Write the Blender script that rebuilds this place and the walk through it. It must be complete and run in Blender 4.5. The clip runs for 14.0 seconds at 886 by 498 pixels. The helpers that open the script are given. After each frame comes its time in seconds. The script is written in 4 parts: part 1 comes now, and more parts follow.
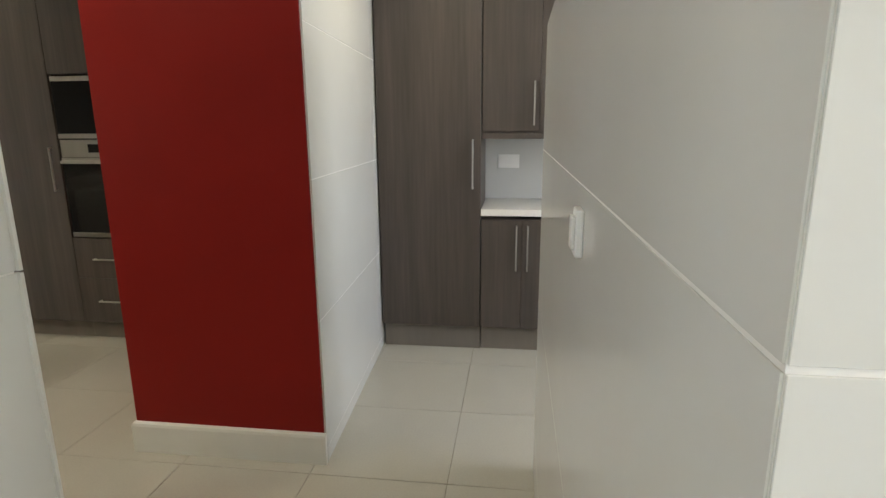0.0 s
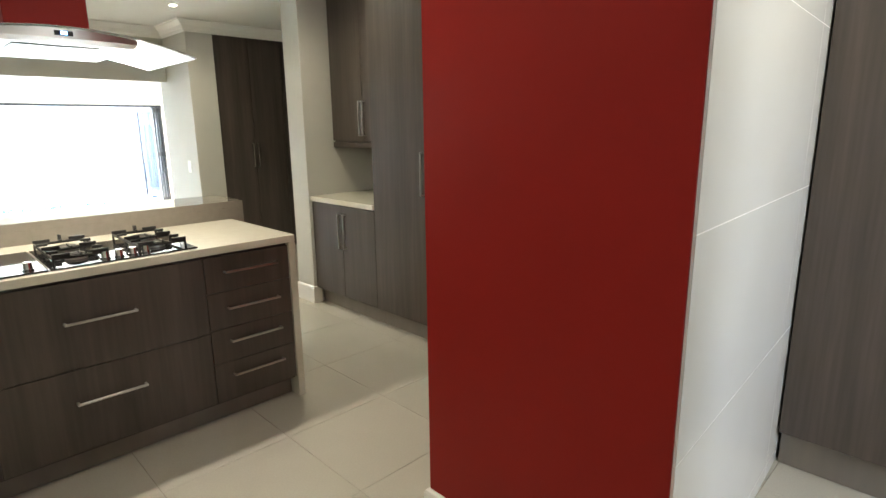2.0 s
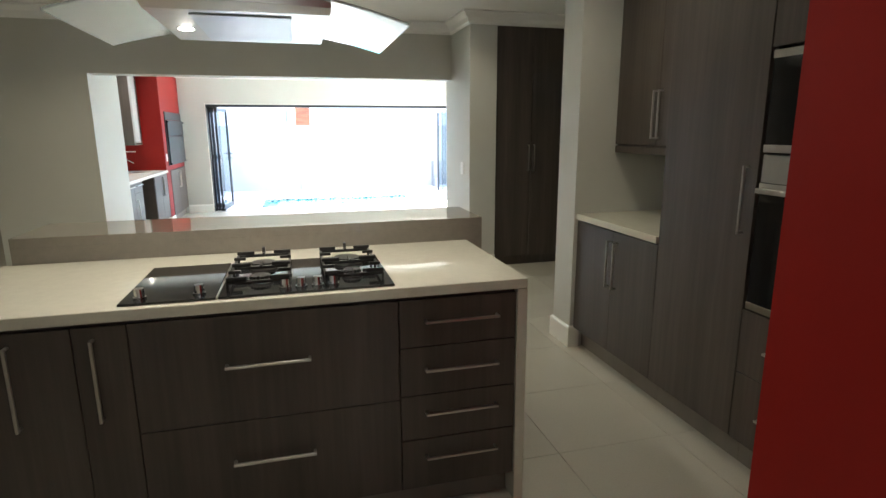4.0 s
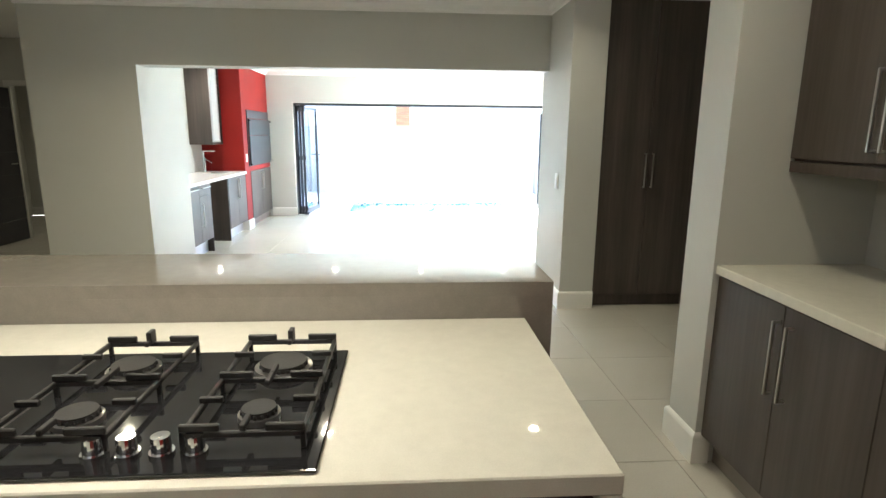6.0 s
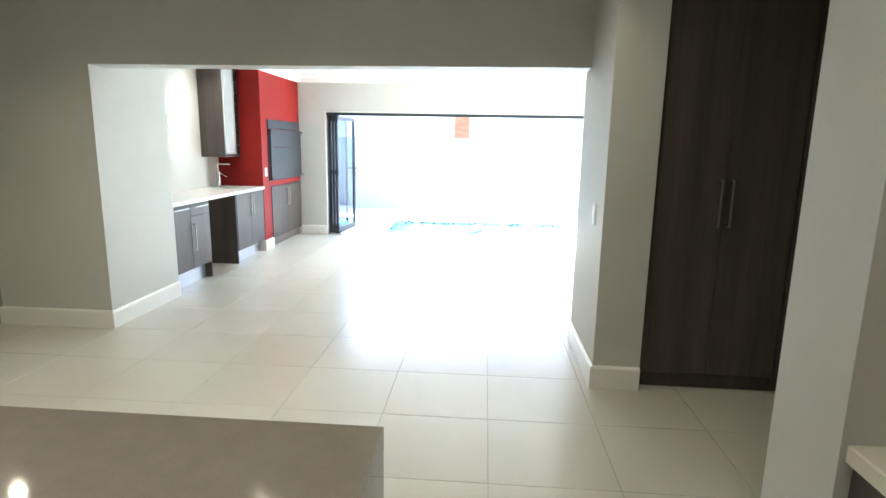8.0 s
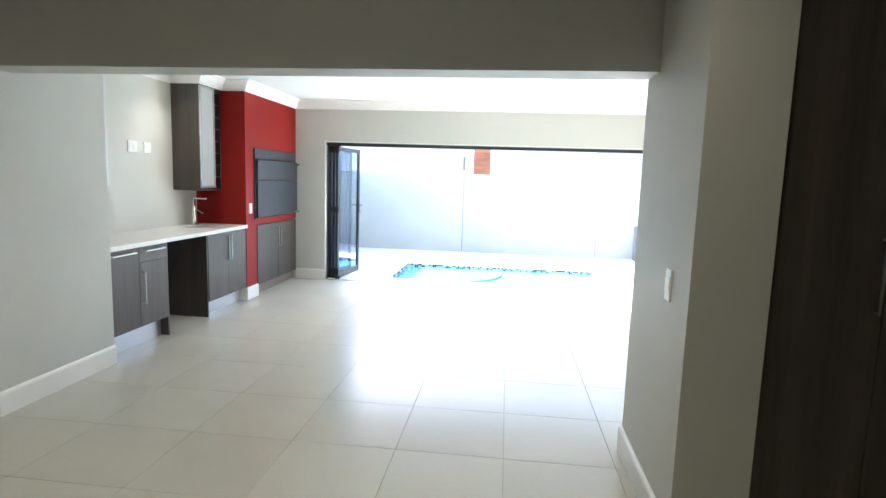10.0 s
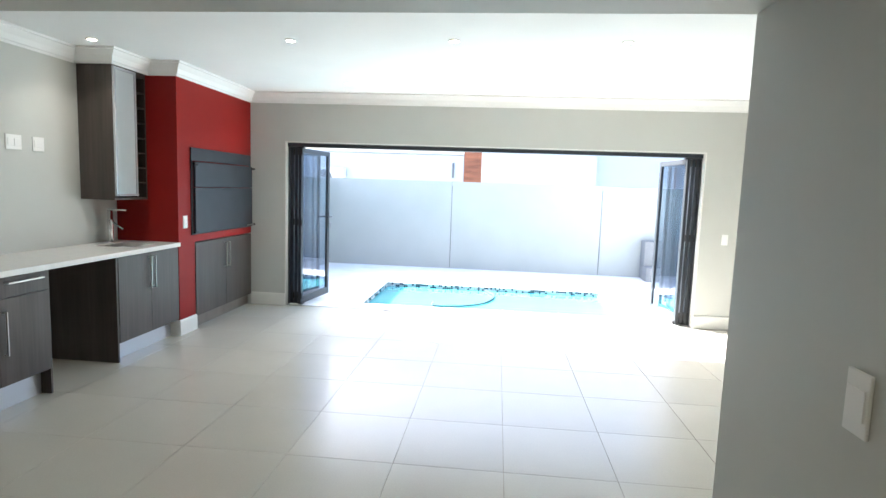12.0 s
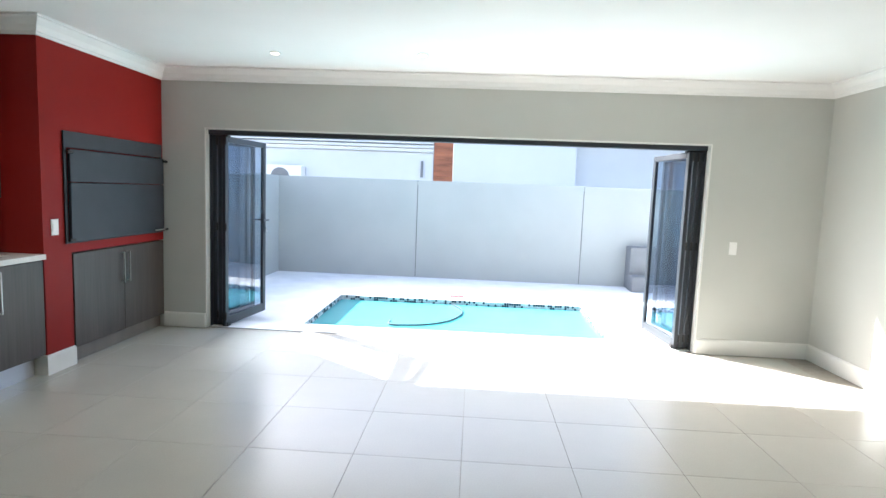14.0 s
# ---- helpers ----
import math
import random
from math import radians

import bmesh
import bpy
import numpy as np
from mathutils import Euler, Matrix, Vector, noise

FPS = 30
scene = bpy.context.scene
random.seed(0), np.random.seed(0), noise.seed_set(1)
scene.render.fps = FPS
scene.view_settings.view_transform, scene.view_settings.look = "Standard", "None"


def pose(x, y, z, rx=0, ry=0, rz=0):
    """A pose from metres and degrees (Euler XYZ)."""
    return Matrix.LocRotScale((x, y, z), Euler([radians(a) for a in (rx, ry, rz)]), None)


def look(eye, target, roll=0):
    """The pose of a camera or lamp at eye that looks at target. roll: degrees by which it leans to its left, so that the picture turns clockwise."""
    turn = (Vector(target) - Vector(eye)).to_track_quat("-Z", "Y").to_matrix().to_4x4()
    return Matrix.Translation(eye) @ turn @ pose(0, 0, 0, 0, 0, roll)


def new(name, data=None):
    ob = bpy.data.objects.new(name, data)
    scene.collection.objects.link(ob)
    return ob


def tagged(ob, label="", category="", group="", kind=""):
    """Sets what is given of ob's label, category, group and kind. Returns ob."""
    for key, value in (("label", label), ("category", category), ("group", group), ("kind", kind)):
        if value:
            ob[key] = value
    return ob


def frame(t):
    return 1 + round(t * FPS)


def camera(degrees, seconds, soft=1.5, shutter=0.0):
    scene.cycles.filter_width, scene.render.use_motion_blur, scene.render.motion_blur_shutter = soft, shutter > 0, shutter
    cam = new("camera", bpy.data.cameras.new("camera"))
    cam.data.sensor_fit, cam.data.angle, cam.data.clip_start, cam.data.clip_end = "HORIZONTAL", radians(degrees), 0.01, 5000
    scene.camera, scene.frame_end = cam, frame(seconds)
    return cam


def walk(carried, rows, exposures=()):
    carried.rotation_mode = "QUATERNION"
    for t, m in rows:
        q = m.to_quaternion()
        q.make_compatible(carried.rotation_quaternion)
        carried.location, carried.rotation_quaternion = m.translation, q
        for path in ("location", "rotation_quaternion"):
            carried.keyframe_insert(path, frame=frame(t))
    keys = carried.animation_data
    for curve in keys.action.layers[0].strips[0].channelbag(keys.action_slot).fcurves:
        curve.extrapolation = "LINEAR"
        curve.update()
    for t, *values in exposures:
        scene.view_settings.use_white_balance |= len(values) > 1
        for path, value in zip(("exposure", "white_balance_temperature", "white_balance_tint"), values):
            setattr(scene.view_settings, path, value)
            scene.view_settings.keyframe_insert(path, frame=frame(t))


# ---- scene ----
cam = camera(77.7, 14.0)
PATH = [
    (0, (-0.256, 0.054, 1.478), (1.679, 0.31, 1.04), -0.4),
    (0.5, (-0.084, 0.085, 1.474), (1.78, 0.674, 1.052), -0.7),
    (1, (0.132, 0.166, 1.497), (1.869, 1.059, 1.068), -0.5),
    (1.5, (0.368, 0.262, 1.513), (1.937, 1.422, 1.072), -0.7),
    (2, (0.58, 0.39, 1.522), (1.95, 1.781, 1.086), -0.7),
    (2.5, (0.808, 0.524, 1.503), (1.921, 2.13, 1.079), -1.3),
    (3, (0.986, 0.69, 1.504), (1.831, 2.453, 1.081), -0.8),
    (3.5, (1.116, 0.921, 1.509), (1.775, 2.763, 1.092), -0.6),
    (4, (1.245, 1.2, 1.504), (1.749, 3.089, 1.083), -0.3),
    (4.2, (1.294, 1.319, 1.503), (1.737, 3.224, 1.085), -0.3),
    (6.5, (1.89, 2.563, 1.506), (1.971, 4.518, 1.094), 0.7),
    (7, (2.08, 2.863, 1.515), (2.103, 4.821, 1.11), 0.8),
    (7.5, (2.221, 3.161, 1.52), (2.156, 5.121, 1.129), 0.9),
    (8, (2.322, 3.456, 1.531), (2.179, 5.415, 1.155), 1.0),
    (8.5, (2.403, 3.734, 1.541), (2.205, 5.693, 1.193), 1.2),
    (11, (2.289, 5.321, 1.496), (2.065, 7.296, 1.277), 1.9),
    (11.5, (2.286, 5.629, 1.495), (2.075, 7.605, 1.276), 1.9),
    (12, (2.283, 5.929, 1.506), (2.094, 7.908, 1.289), 2.0),
    (12.5, (2.318, 6.237, 1.499), (2.146, 8.218, 1.283), 2.1),
    (13, (2.339, 6.547, 1.485), (2.186, 8.53, 1.273), 2.1),
    (13.5, (2.34, 6.824, 1.483), (2.22, 8.809, 1.273), 2.1),
    (14, (2.39, 7.072, 1.474), (2.284, 9.058, 1.267), 2.2),
]
EXPOSURES = [(0.0, 4.45, 6450, 10), (0.5, 5.0, 6400, 10), (1.0, 5.05, 6400, 10), (1.5, 5.0, 6400, 10), (2.0, 4.85, 6350, 10), (2.5, 4.65, 6250, 10), (3.0, 4.35, 6200, 10), (3.5, 4.05, 6150, 10), (4.2, 3.9, 6150, 10), (6.5, 4.4, 6050, 10), (8.5, 3.95, 5950, 10), (11.0, 3.05, 5960, 10), (12.5, 2.74, 5950, 10), (14.0, 2.34, 5950, 10)]
walk(cam, [(t, look(eye, target, roll)) for t, eye, target, roll in PATH], EXPOSURES)

# ---- world, sun, lamps ----
SUN_TRAVEL = Vector((1.08, -0.82, -1.00)).normalized()
world = bpy.data.worlds.new("sky")
scene.world = world
world.use_nodes = True
wn = world.node_tree.nodes
sky = wn.new("ShaderNodeTexSky")
sky.sky_type = "NISHITA"
sky.sun_disc = False
sky.air_density, sky.dust_density, sky.ozone_density = 0.8, 3.0, 0.6
sky.sun_elevation = math.asin(-SUN_TRAVEL.z)
sky.sun_rotation = math.atan2(-SUN_TRAVEL.x, -SUN_TRAVEL.y)
wn["Background"].inputs["Strength"].default_value = 0.15
world.node_tree.links.new(sky.outputs[0], wn["Background"].inputs["Color"])
sun = new("sun", bpy.data.lights.new("sun", "SUN"))
sun.data.energy, sun.data.angle, sun.data.color = 5.0, radians(0.6), (1.0, 0.97, 0.93)
sun.rotation_euler = SUN_TRAVEL.to_track_quat("-Z", "Y").to_euler()

LAMP_WATTS = 0.20
KITCHEN_CEILING, LOUNGE_CEILING = 2.68, 2.58
DOWNLIGHTS = [
    (-0.37, 6.18, KITCHEN_CEILING), (1.11, 6.17, KITCHEN_CEILING), (2.71, 6.17, KITCHEN_CEILING),
    # the last two of this row are unseen, added to fill the kitchen with light
    (1.25, 2.00, KITCHEN_CEILING), (2.65, 3.90, KITCHEN_CEILING), (-0.60, 4.20, KITCHEN_CEILING),
    # unseen downlights, added to brighten the scullery and the hall
    (2.45, 0.40, KITCHEN_CEILING), (-0.90, -0.60, KITCHEN_CEILING), (-2.90, 8.60, KITCHEN_CEILING), (-2.90, 11.2, KITCHEN_CEILING),
    (-0.94, 10.10, LOUNGE_CEILING), (0.68, 10.08, LOUNGE_CEILING), (1.92, 10.05, LOUNGE_CEILING),
    (3.15, 10.05, LOUNGE_CEILING), (4.39, 10.03, LOUNGE_CEILING),
    (0.67, 11.74, LOUNGE_CEILING), (1.92, 11.68, LOUNGE_CEILING),
]
lamp_data = bpy.data.lights.new("downlight_lamp", "AREA")
lamp_data.shape, lamp_data.size, lamp_data.energy, lamp_data.color = "DISK", 0.06, LAMP_WATTS, (1.0, 0.89, 0.62)
lamp_data.spread = radians(140)
bright_lamp = lamp_data.copy()
bright_lamp.energy = 0.62
pier_lamp = lamp_data.copy()
pier_lamp.energy = 0.3
lounge_lamp = lamp_data.copy()
lounge_lamp.energy, lounge_lamp.color, lounge_lamp.spread = 0.4, (1.0, 0.90, 0.76), radians(110)
for lx, ly, lz in DOWNLIGHTS:
    lamp = new("downlight_lamp", lounge_lamp if lz == LOUNGE_CEILING else (pier_lamp if lx > 2 else bright_lamp) if 3.0 < ly < 7.0 else lamp_data)
    lamp.location = (lx, ly, lz - 0.016)


# sky light standing in the openings of the two scullery windows
for wx in (-0.95, 1.85):
    wl = new("window_light", bpy.data.lights.new("window_light", "AREA"))
    wl.data.shape, wl.data.size, wl.data.size_y, wl.data.energy, wl.data.color = "RECTANGLE", 1.25, 0.95, 1.9, (1.0, 0.98, 0.95)
    wl.matrix_world = look((wx, -2.50, 1.62), (wx, 0, 1.45))


# ---- materials ----
def mat(name, color, rough=0.5, metal=0.0, vary=0.06, scale=6.0, bump=0.0, bump_scale=60.0, rand=0.0, stretch=(1, 1, 1), trans=0.0, spec=0.5, rvary=0.0, fine=0.0):
    m = bpy.data.materials.new(name)
    m.use_nodes = True
    nt = m.node_tree
    n, l = nt.nodes, nt.links
    b = n["Principled BSDF"]
    b.inputs["Roughness"].default_value = rough
    b.inputs["Metallic"].default_value = metal
    b.inputs["Specular IOR Level"].default_value = spec
    b.inputs["Transmission Weight"].default_value = trans
    tc = n.new("ShaderNodeTexCoord")
    geo = n.new("ShaderNodeNewGeometry")
    mp = n.new("ShaderNodeMapping")
    mp.inputs["Scale"].default_value = stretch
    l.new(geo.outputs["Position"], mp.inputs["Vector"])
    big = n.new("ShaderNodeTexNoise")
    big.inputs["Scale"].default_value = scale
    big.inputs["Detail"].default_value = 5
    l.new(mp.outputs[0], big.inputs["Vector"])
    ramp = n.new("ShaderNodeMapRange")
    ramp.inputs["From Min"].default_value, ramp.inputs["From Max"].default_value = 0.3, 0.7
    ramp.inputs["To Min"].default_value, ramp.inputs["To Max"].default_value = 1 - vary, 1 + vary
    l.new(big.outputs["Fac"], ramp.inputs["Value"])
    fac = ramp.outputs[0]
    if fine:
        small = n.new("ShaderNodeTexNoise")
        small.inputs["Scale"].default_value = bump_scale
        small.inputs["Detail"].default_value = 3
        l.new(mp.outputs[0], small.inputs["Vector"])
        r3 = n.new("ShaderNodeMapRange")
        r3.inputs["From Min"].default_value, r3.inputs["From Max"].default_value = 0.3, 0.7
        r3.inputs["To Min"].default_value, r3.inputs["To Max"].default_value = 1 - fine, 1 + fine
        l.new(small.outputs["Fac"], r3.inputs["Value"])
        mul0 = n.new("ShaderNodeMath")
        mul0.operation = "MULTIPLY"
        l.new(fac, mul0.inputs[0]), l.new(r3.outputs[0], mul0.inputs[1])
        fac = mul0.outputs[0]
    if rand:
        info = n.new("ShaderNodeObjectInfo")
        r2 = n.new("ShaderNodeMapRange")
        r2.inputs["To Min"].default_value, r2.inputs["To Max"].default_value = 1 - rand, 1 + rand
        l.new(info.outputs["Random"], r2.inputs["Value"])
        mul = n.new("ShaderNodeMath")
        mul.operation = "MULTIPLY"
        l.new(fac, mul.inputs[0]), l.new(r2.outputs[0], mul.inputs[1])
        fac = mul.outputs[0]
    sc = n.new("ShaderNodeVectorMath")
    sc.operation = "SCALE"
    sc.inputs[0].default_value = color[:3]
    l.new(fac, sc.inputs["Scale"])
    l.new(sc.outputs[0], b.inputs["Base Color"])
    if rvary:
        rr = n.new("ShaderNodeMapRange")
        rr.inputs["To Min"].default_value, rr.inputs["To Max"].default_value = rough - rvary, rough + rvary
        l.new(big.outputs["Fac"], rr.inputs["Value"])
        l.new(rr.outputs[0], b.inputs["Roughness"])
    if bump:
        bn = n.new("ShaderNodeTexNoise")
        bn.inputs["Scale"].default_value = bump_scale
        bn.inputs["Detail"].default_value = 4
        l.new(mp.outputs[0], bn.inputs["Vector"])
        bp = n.new("ShaderNodeBump")
        bp.inputs["Strength"].default_value = bump
        bp.inputs["Distance"].default_value = 0.002
        l.new(bn.outputs["Fac"], bp.inputs["Height"])
        l.new(bp.outputs[0], b.inputs["Normal"])
    return m


def glow(name, color, strength):
    m = bpy.data.materials.new(name)
    m.use_nodes = True
    b = m.node_tree.nodes["Principled BSDF"]
    b.inputs["Base Color"].default_value = (0.8, 0.8, 0.8, 1)
    b.inputs["Emission Color"].default_value = (*color, 1)
    b.inputs["Emission Strength"].default_value = strength
    return m


GREY = mat("grey wall paint", (0.55, 0.55, 0.515), 0.55, vary=0.03, scale=1.5, bump=0.12, bump_scale=90)
RED = mat("red wall paint", (0.25, 0.010, 0.007), 0.55, spec=0.22, vary=0.06, scale=1.8, bump=0.12, bump_scale=90)
CEIL = mat("white ceiling paint", (0.86, 0.855, 0.84), 0.7, vary=0.02, scale=1.2, bump=0.05)
TRIM = mat("white gloss trim paint", (0.78, 0.77, 0.73), 0.35, vary=0.03, scale=3)
LAMINATE = mat("dark ash laminate", (0.066, 0.052, 0.044), 0.45, vary=0.22, scale=9, bump=0.25, bump_scale=55, stretch=(1, 1, 0.045), fine=0.15)
PLINTH = mat("grey brown plinth laminate", (0.19, 0.165, 0.14), 0.4, vary=0.1, scale=8, stretch=(1, 1, 0.1))
ALU_PLINTH = mat("brushed aluminium plinth", (0.62, 0.63, 0.66), 0.38, metal=0.7, vary=0.05, scale=6, stretch=(1, 0.1, 1))
CREAM = mat("cream quartz", (0.64, 0.62, 0.53), 0.022, vary=0.03, scale=30, fine=0.04, bump_scale=400)
WHITEQ = mat("white quartz", (0.76, 0.74, 0.69), 0.2, vary=0.03, scale=30, fine=0.04, bump_scale=400)
TAUPE = mat("taupe quartz", (0.23, 0.208, 0.175), 0.05, vary=0.05, scale=25, fine=0.06, bump_scale=350)
FLOOR = mat("beige porcelain floor tile", (0.50, 0.48, 0.42), 0.23, vary=0.025, scale=2.2, rand=0.025, fine=0.03, bump_scale=120, rvary=0.025)
GROUT = mat("grey grout", (0.33, 0.305, 0.26), 0.9, vary=0.1, scale=20)
WGROUT = mat("white grout", (0.84, 0.83, 0.80), 0.85, vary=0.05, scale=20)
WTILE = mat("white glazed wall tile", (0.70, 0.70, 0.67), 0.22, vary=0.02, scale=2.5, rand=0.01)
SPLASH = mat("pale grey splashback", (0.60, 0.60, 0.58), 0.25, vary=0.02, scale=2.5)
STEEL = mat("brushed steel", (0.50, 0.48, 0.455), 0.28, metal=1.0, vary=0.06, scale=14, stretch=(1, 1, 0.1))
CHROME = mat("polished chrome", (0.75, 0.75, 0.75), 0.1, metal=1.0, vary=0.02)
BLACKGLASS = mat("black ceramic glass", (0.012, 0.012, 0.013), 0.06, vary=0.02)
IRON = mat("black cast iron", (0.018, 0.017, 0.016), 0.5, vary=0.15, scale=40, bump=0.3, bump_scale=200)
CHARCOAL = mat("charcoal powder coated aluminium", (0.022, 0.026, 0.032), 0.38, vary=0.06, scale=12)
BRAAI = mat("dark grey painted steel", (0.030, 0.034, 0.042), 0.42, vary=0.12, scale=5)
GLASS = mat("clear glass", (0.93, 0.96, 0.96), 0.0, vary=0.0, trans=1.0)
DOORGLASS = mat("blue tinted door glass", (0.44, 0.52, 0.61), 0.0, vary=0.0, trans=1.0)
FROST = mat("frosted glass", (0.80, 0.84, 0.85), 0.35, vary=0.02, trans=0.55)
HOODGLASS = mat("hood glass with green edge", (0.86, 0.94, 0.91), 0.05, vary=0.0, trans=0.75)
DECK = mat("pale deck paving", (0.86, 0.85, 0.82), 0.7, vary=0.06, scale=3, bump=0.1, rand=0.02)
GWALL = mat("pale grey garden wall plaster", (0.37, 0.385, 0.365), 0.8, vary=0.04, scale=1.5, bump=0.2, bump_scale=50)
JOINT = mat("dark wall joint", (0.10, 0.10, 0.10), 0.9)
WATER = mat("pool water", (0.13, 0.52, 0.56), 0.03, vary=0.0, trans=0.35, bump=0.15, bump_scale=5)
POOLWALL = mat("turquoise pool plaster", (0.20, 0.62, 0.66), 0.6, vary=0.06, scale=3)
MOSAIC_DARK = mat("dark mosaic", (0.03, 0.045, 0.07), 0.2, vary=0.3, scale=30)
MOSAIC_PALE = mat("pale mosaic", (0.55, 0.62, 0.64), 0.2, vary=0.2, scale=30)
HOUSE = mat("white house plaster", (0.62, 0.64, 0.66), 0.8, vary=0.03, scale=1)
CEDAR = mat("red cedar slats", (0.30, 0.10, 0.045), 0.55, vary=0.3, scale=10, stretch=(0.2, 1, 1), rand=0.12)
PLASTIC = mat("white switch plastic", (0.88, 0.87, 0.85), 0.35, vary=0.01)
BENCH = mat("grey stone bench plaster", (0.20, 0.205, 0.21), 0.8, vary=0.08, scale=5)
BLACKHOSE = mat("black hose rubber", (0.03, 0.05, 0.07), 0.5)
DOORWOOD = mat("charcoal painted door", (0.045, 0.043, 0.048), 0.4, vary=0.1, scale=6, stretch=(0.2, 1, 1))
LAMPGLOW = glow("lit lamp lens", (1.0, 0.86, 0.66), 9.0)
HOODGLOW = glow("lit hood lamp lens", (1.0, 0.93, 0.80), 9.0)
BLUELED = glow("blue display", (0.1, 0.35, 1.0), 2.5)
GRASSY = mat("dry ground", (0.16, 0.15, 0.11), 0.9, vary=0.2, scale=0.5)


# ---- building helpers ----
ORIGIN = Vector((0.0, 0.0, 0.0))  # where the plan of the room being built lies in the house
def add_box(bm, b, bevel=0.0):
    x0, x1, y0, y1, z0, z1 = b
    x0, x1, y0, y1 = x0 + ORIGIN.x, x1 + ORIGIN.x, y0 + ORIGIN.y, y1 + ORIGIN.y
    r = bmesh.ops.create_cube(bm, size=1.0, matrix=Matrix.Translation(((x0 + x1) / 2, (y0 + y1) / 2, (z0 + z1) / 2)) @ Matrix.Diagonal((abs(x1 - x0), abs(y1 - y0), abs(z1 - z0), 1)))
    if bevel:
        edges = {e for v in r["verts"] for e in v.link_edges}
        bmesh.ops.bevel(bm, geom=list(edges), offset=bevel, segments=1, affect="EDGES", profile=0.5)


def add_tube(bm, a, b, r, sides=12, r2=None):
    a, b = Vector(a) + ORIGIN, Vector(b) + ORIGIN
    d = b - a
    m = Matrix.Translation((a + b) / 2) @ d.to_track_quat("Z", "Y").to_matrix().to_4x4()
    bmesh.ops.create_cone(bm, cap_ends=True, segments=sides, radius1=r, radius2=r if r2 is None else r2, depth=d.length, matrix=m)


def root_of(ob):
    p = Vector((0, 0, 0))
    while ob:
        p += ob.location
        ob = ob.parent
    return p


def link_mesh(name, bm, material, parent=None, label="", base=None):
    off = root_of(parent) if parent else Vector(base or (0, 0, 0))
    bmesh.ops.recalc_face_normals(bm, faces=bm.faces)
    bmesh.ops.translate(bm, verts=bm.verts, vec=-off)
    me = bpy.data.meshes.new(name)
    bm.to_mesh(me)
    bm.free()
    me.materials.append(material)
    ob = new(name, me)
    if parent:
        ob.parent = parent
    else:
        ob.location = off
    return tagged(ob, label) if label else ob


def part(name, bm, material, parent, label=""):
    return link_mesh(name, bm, material, parent, label)


def boxes(name, parent, material, bs, bevel=0.0015, label="", base=None):
    bm = bmesh.new()
    for b in bs:
        add_box(bm, b, bevel)
    return link_mesh(name, bm, material, parent, label, base)


def thing(name, at, label, category, group="", kind=""):
    ob = new(name)
    ob.location = Vector(at) + ORIGIN
    ob.empty_display_size = 0.1
    return tagged(ob, label, category, group, kind)


def structure(name, material, bs, label="", bevel=0.0, category=""):
    return tagged(boxes(name, None, material, bs, bevel, base=(bs[0][0], bs[0][2], bs[0][4])), label, category, "", "structure")


def sweep(name, path, profile, material, closed=False, label="", category="trim"):
    """A moulding along a line on the plan; the room lies to the right of the way walked. profile: (out from wall, height)."""
    pts = [Vector(p) + ORIGIN.xy for p in path]
    n = len(pts)
    bm = bmesh.new()
    rings = []
    for i, p in enumerate(pts):
        a = (pts[i] - pts[i - 1]).normalized() if closed or i > 0 else None
        b = (pts[(i + 1) % n] - pts[i]).normalized() if closed or i < n - 1 else None
        a = a or b
        b = b or a
        na, nb = Vector((a.y, -a.x)), Vector((b.y, -b.x))
        mit = (na + nb) / max(0.2, 1 + na.dot(nb))
        rings.append([bm.verts.new((p.x + mit.x * o, p.y + mit.y * o, z)) for o, z in profile])
    m = len(profile)
    for i in range(n if closed else n - 1):
        r, s = rings[i], rings[(i + 1) % n]
        for j in range(m):
            bm.faces.new((r[j], r[(j + 1) % m], s[(j + 1) % m], s[j]))
    if not closed:
        bm.faces.new(rings[0]), bm.faces.new(rings[-1])
    ob = link_mesh(name, bm, material, base=(path[0][0], path[0][1], profile[0][1]))
    return tagged(ob, label, category, "", "structure")


def facing(side, f):
    """Maps (along, out, height) at a cabinet front on the plane f to the world."""
    if side == "-x":
        return lambda u0, u1, d0, d1, z0, z1: (f - max(d0, d1), f - min(d0, d1), u0, u1, z0, z1)
    if side == "+x":
        return lambda u0, u1, d0, d1, z0, z1: (f + min(d0, d1), f + max(d0, d1), u0, u1, z0, z1)
    return lambda u0, u1, d0, d1, z0, z1: (u0, u1, f - max(d0, d1), f - min(d0, d1), z0, z1)


def bar_handle(parent, fb, way, a, b, c, d0=0.02, w=0.010):
    """A square bar on two posts: way 'v' from height a to b at c along, 'h' from a to b along at height c."""
    h = w / 2
    if way == "v":
        bs = [fb(c - h, c + h, d0 + 0.022, d0 + 0.034, a, b)] + [fb(c - h, c + h, d0, d0 + 0.022, z, z + w) for z in (a, b - w)]
    else:
        bs = [fb(a, b, d0 + 0.022, d0 + 0.034, c - h, c + h)] + [fb(u, u + w, d0, d0 + 0.022, c - h, c + h) for u in (a, b - w)]
    return boxes("handle", parent, STEEL, bs, 0.002, "brushed steel bar handle")


def front(parent, fb, name, u0, u1, z0, z1, handle=None, material=None):
    g = 0.0015
    ob = boxes(name, parent, material or LAMINATE, [fb(u0 + g, u1 - g, 0, 0.02, z0 + g, z1 - g)], 0.0015)
    if handle:
        bar_handle(ob, fb, *handle)
    return ob

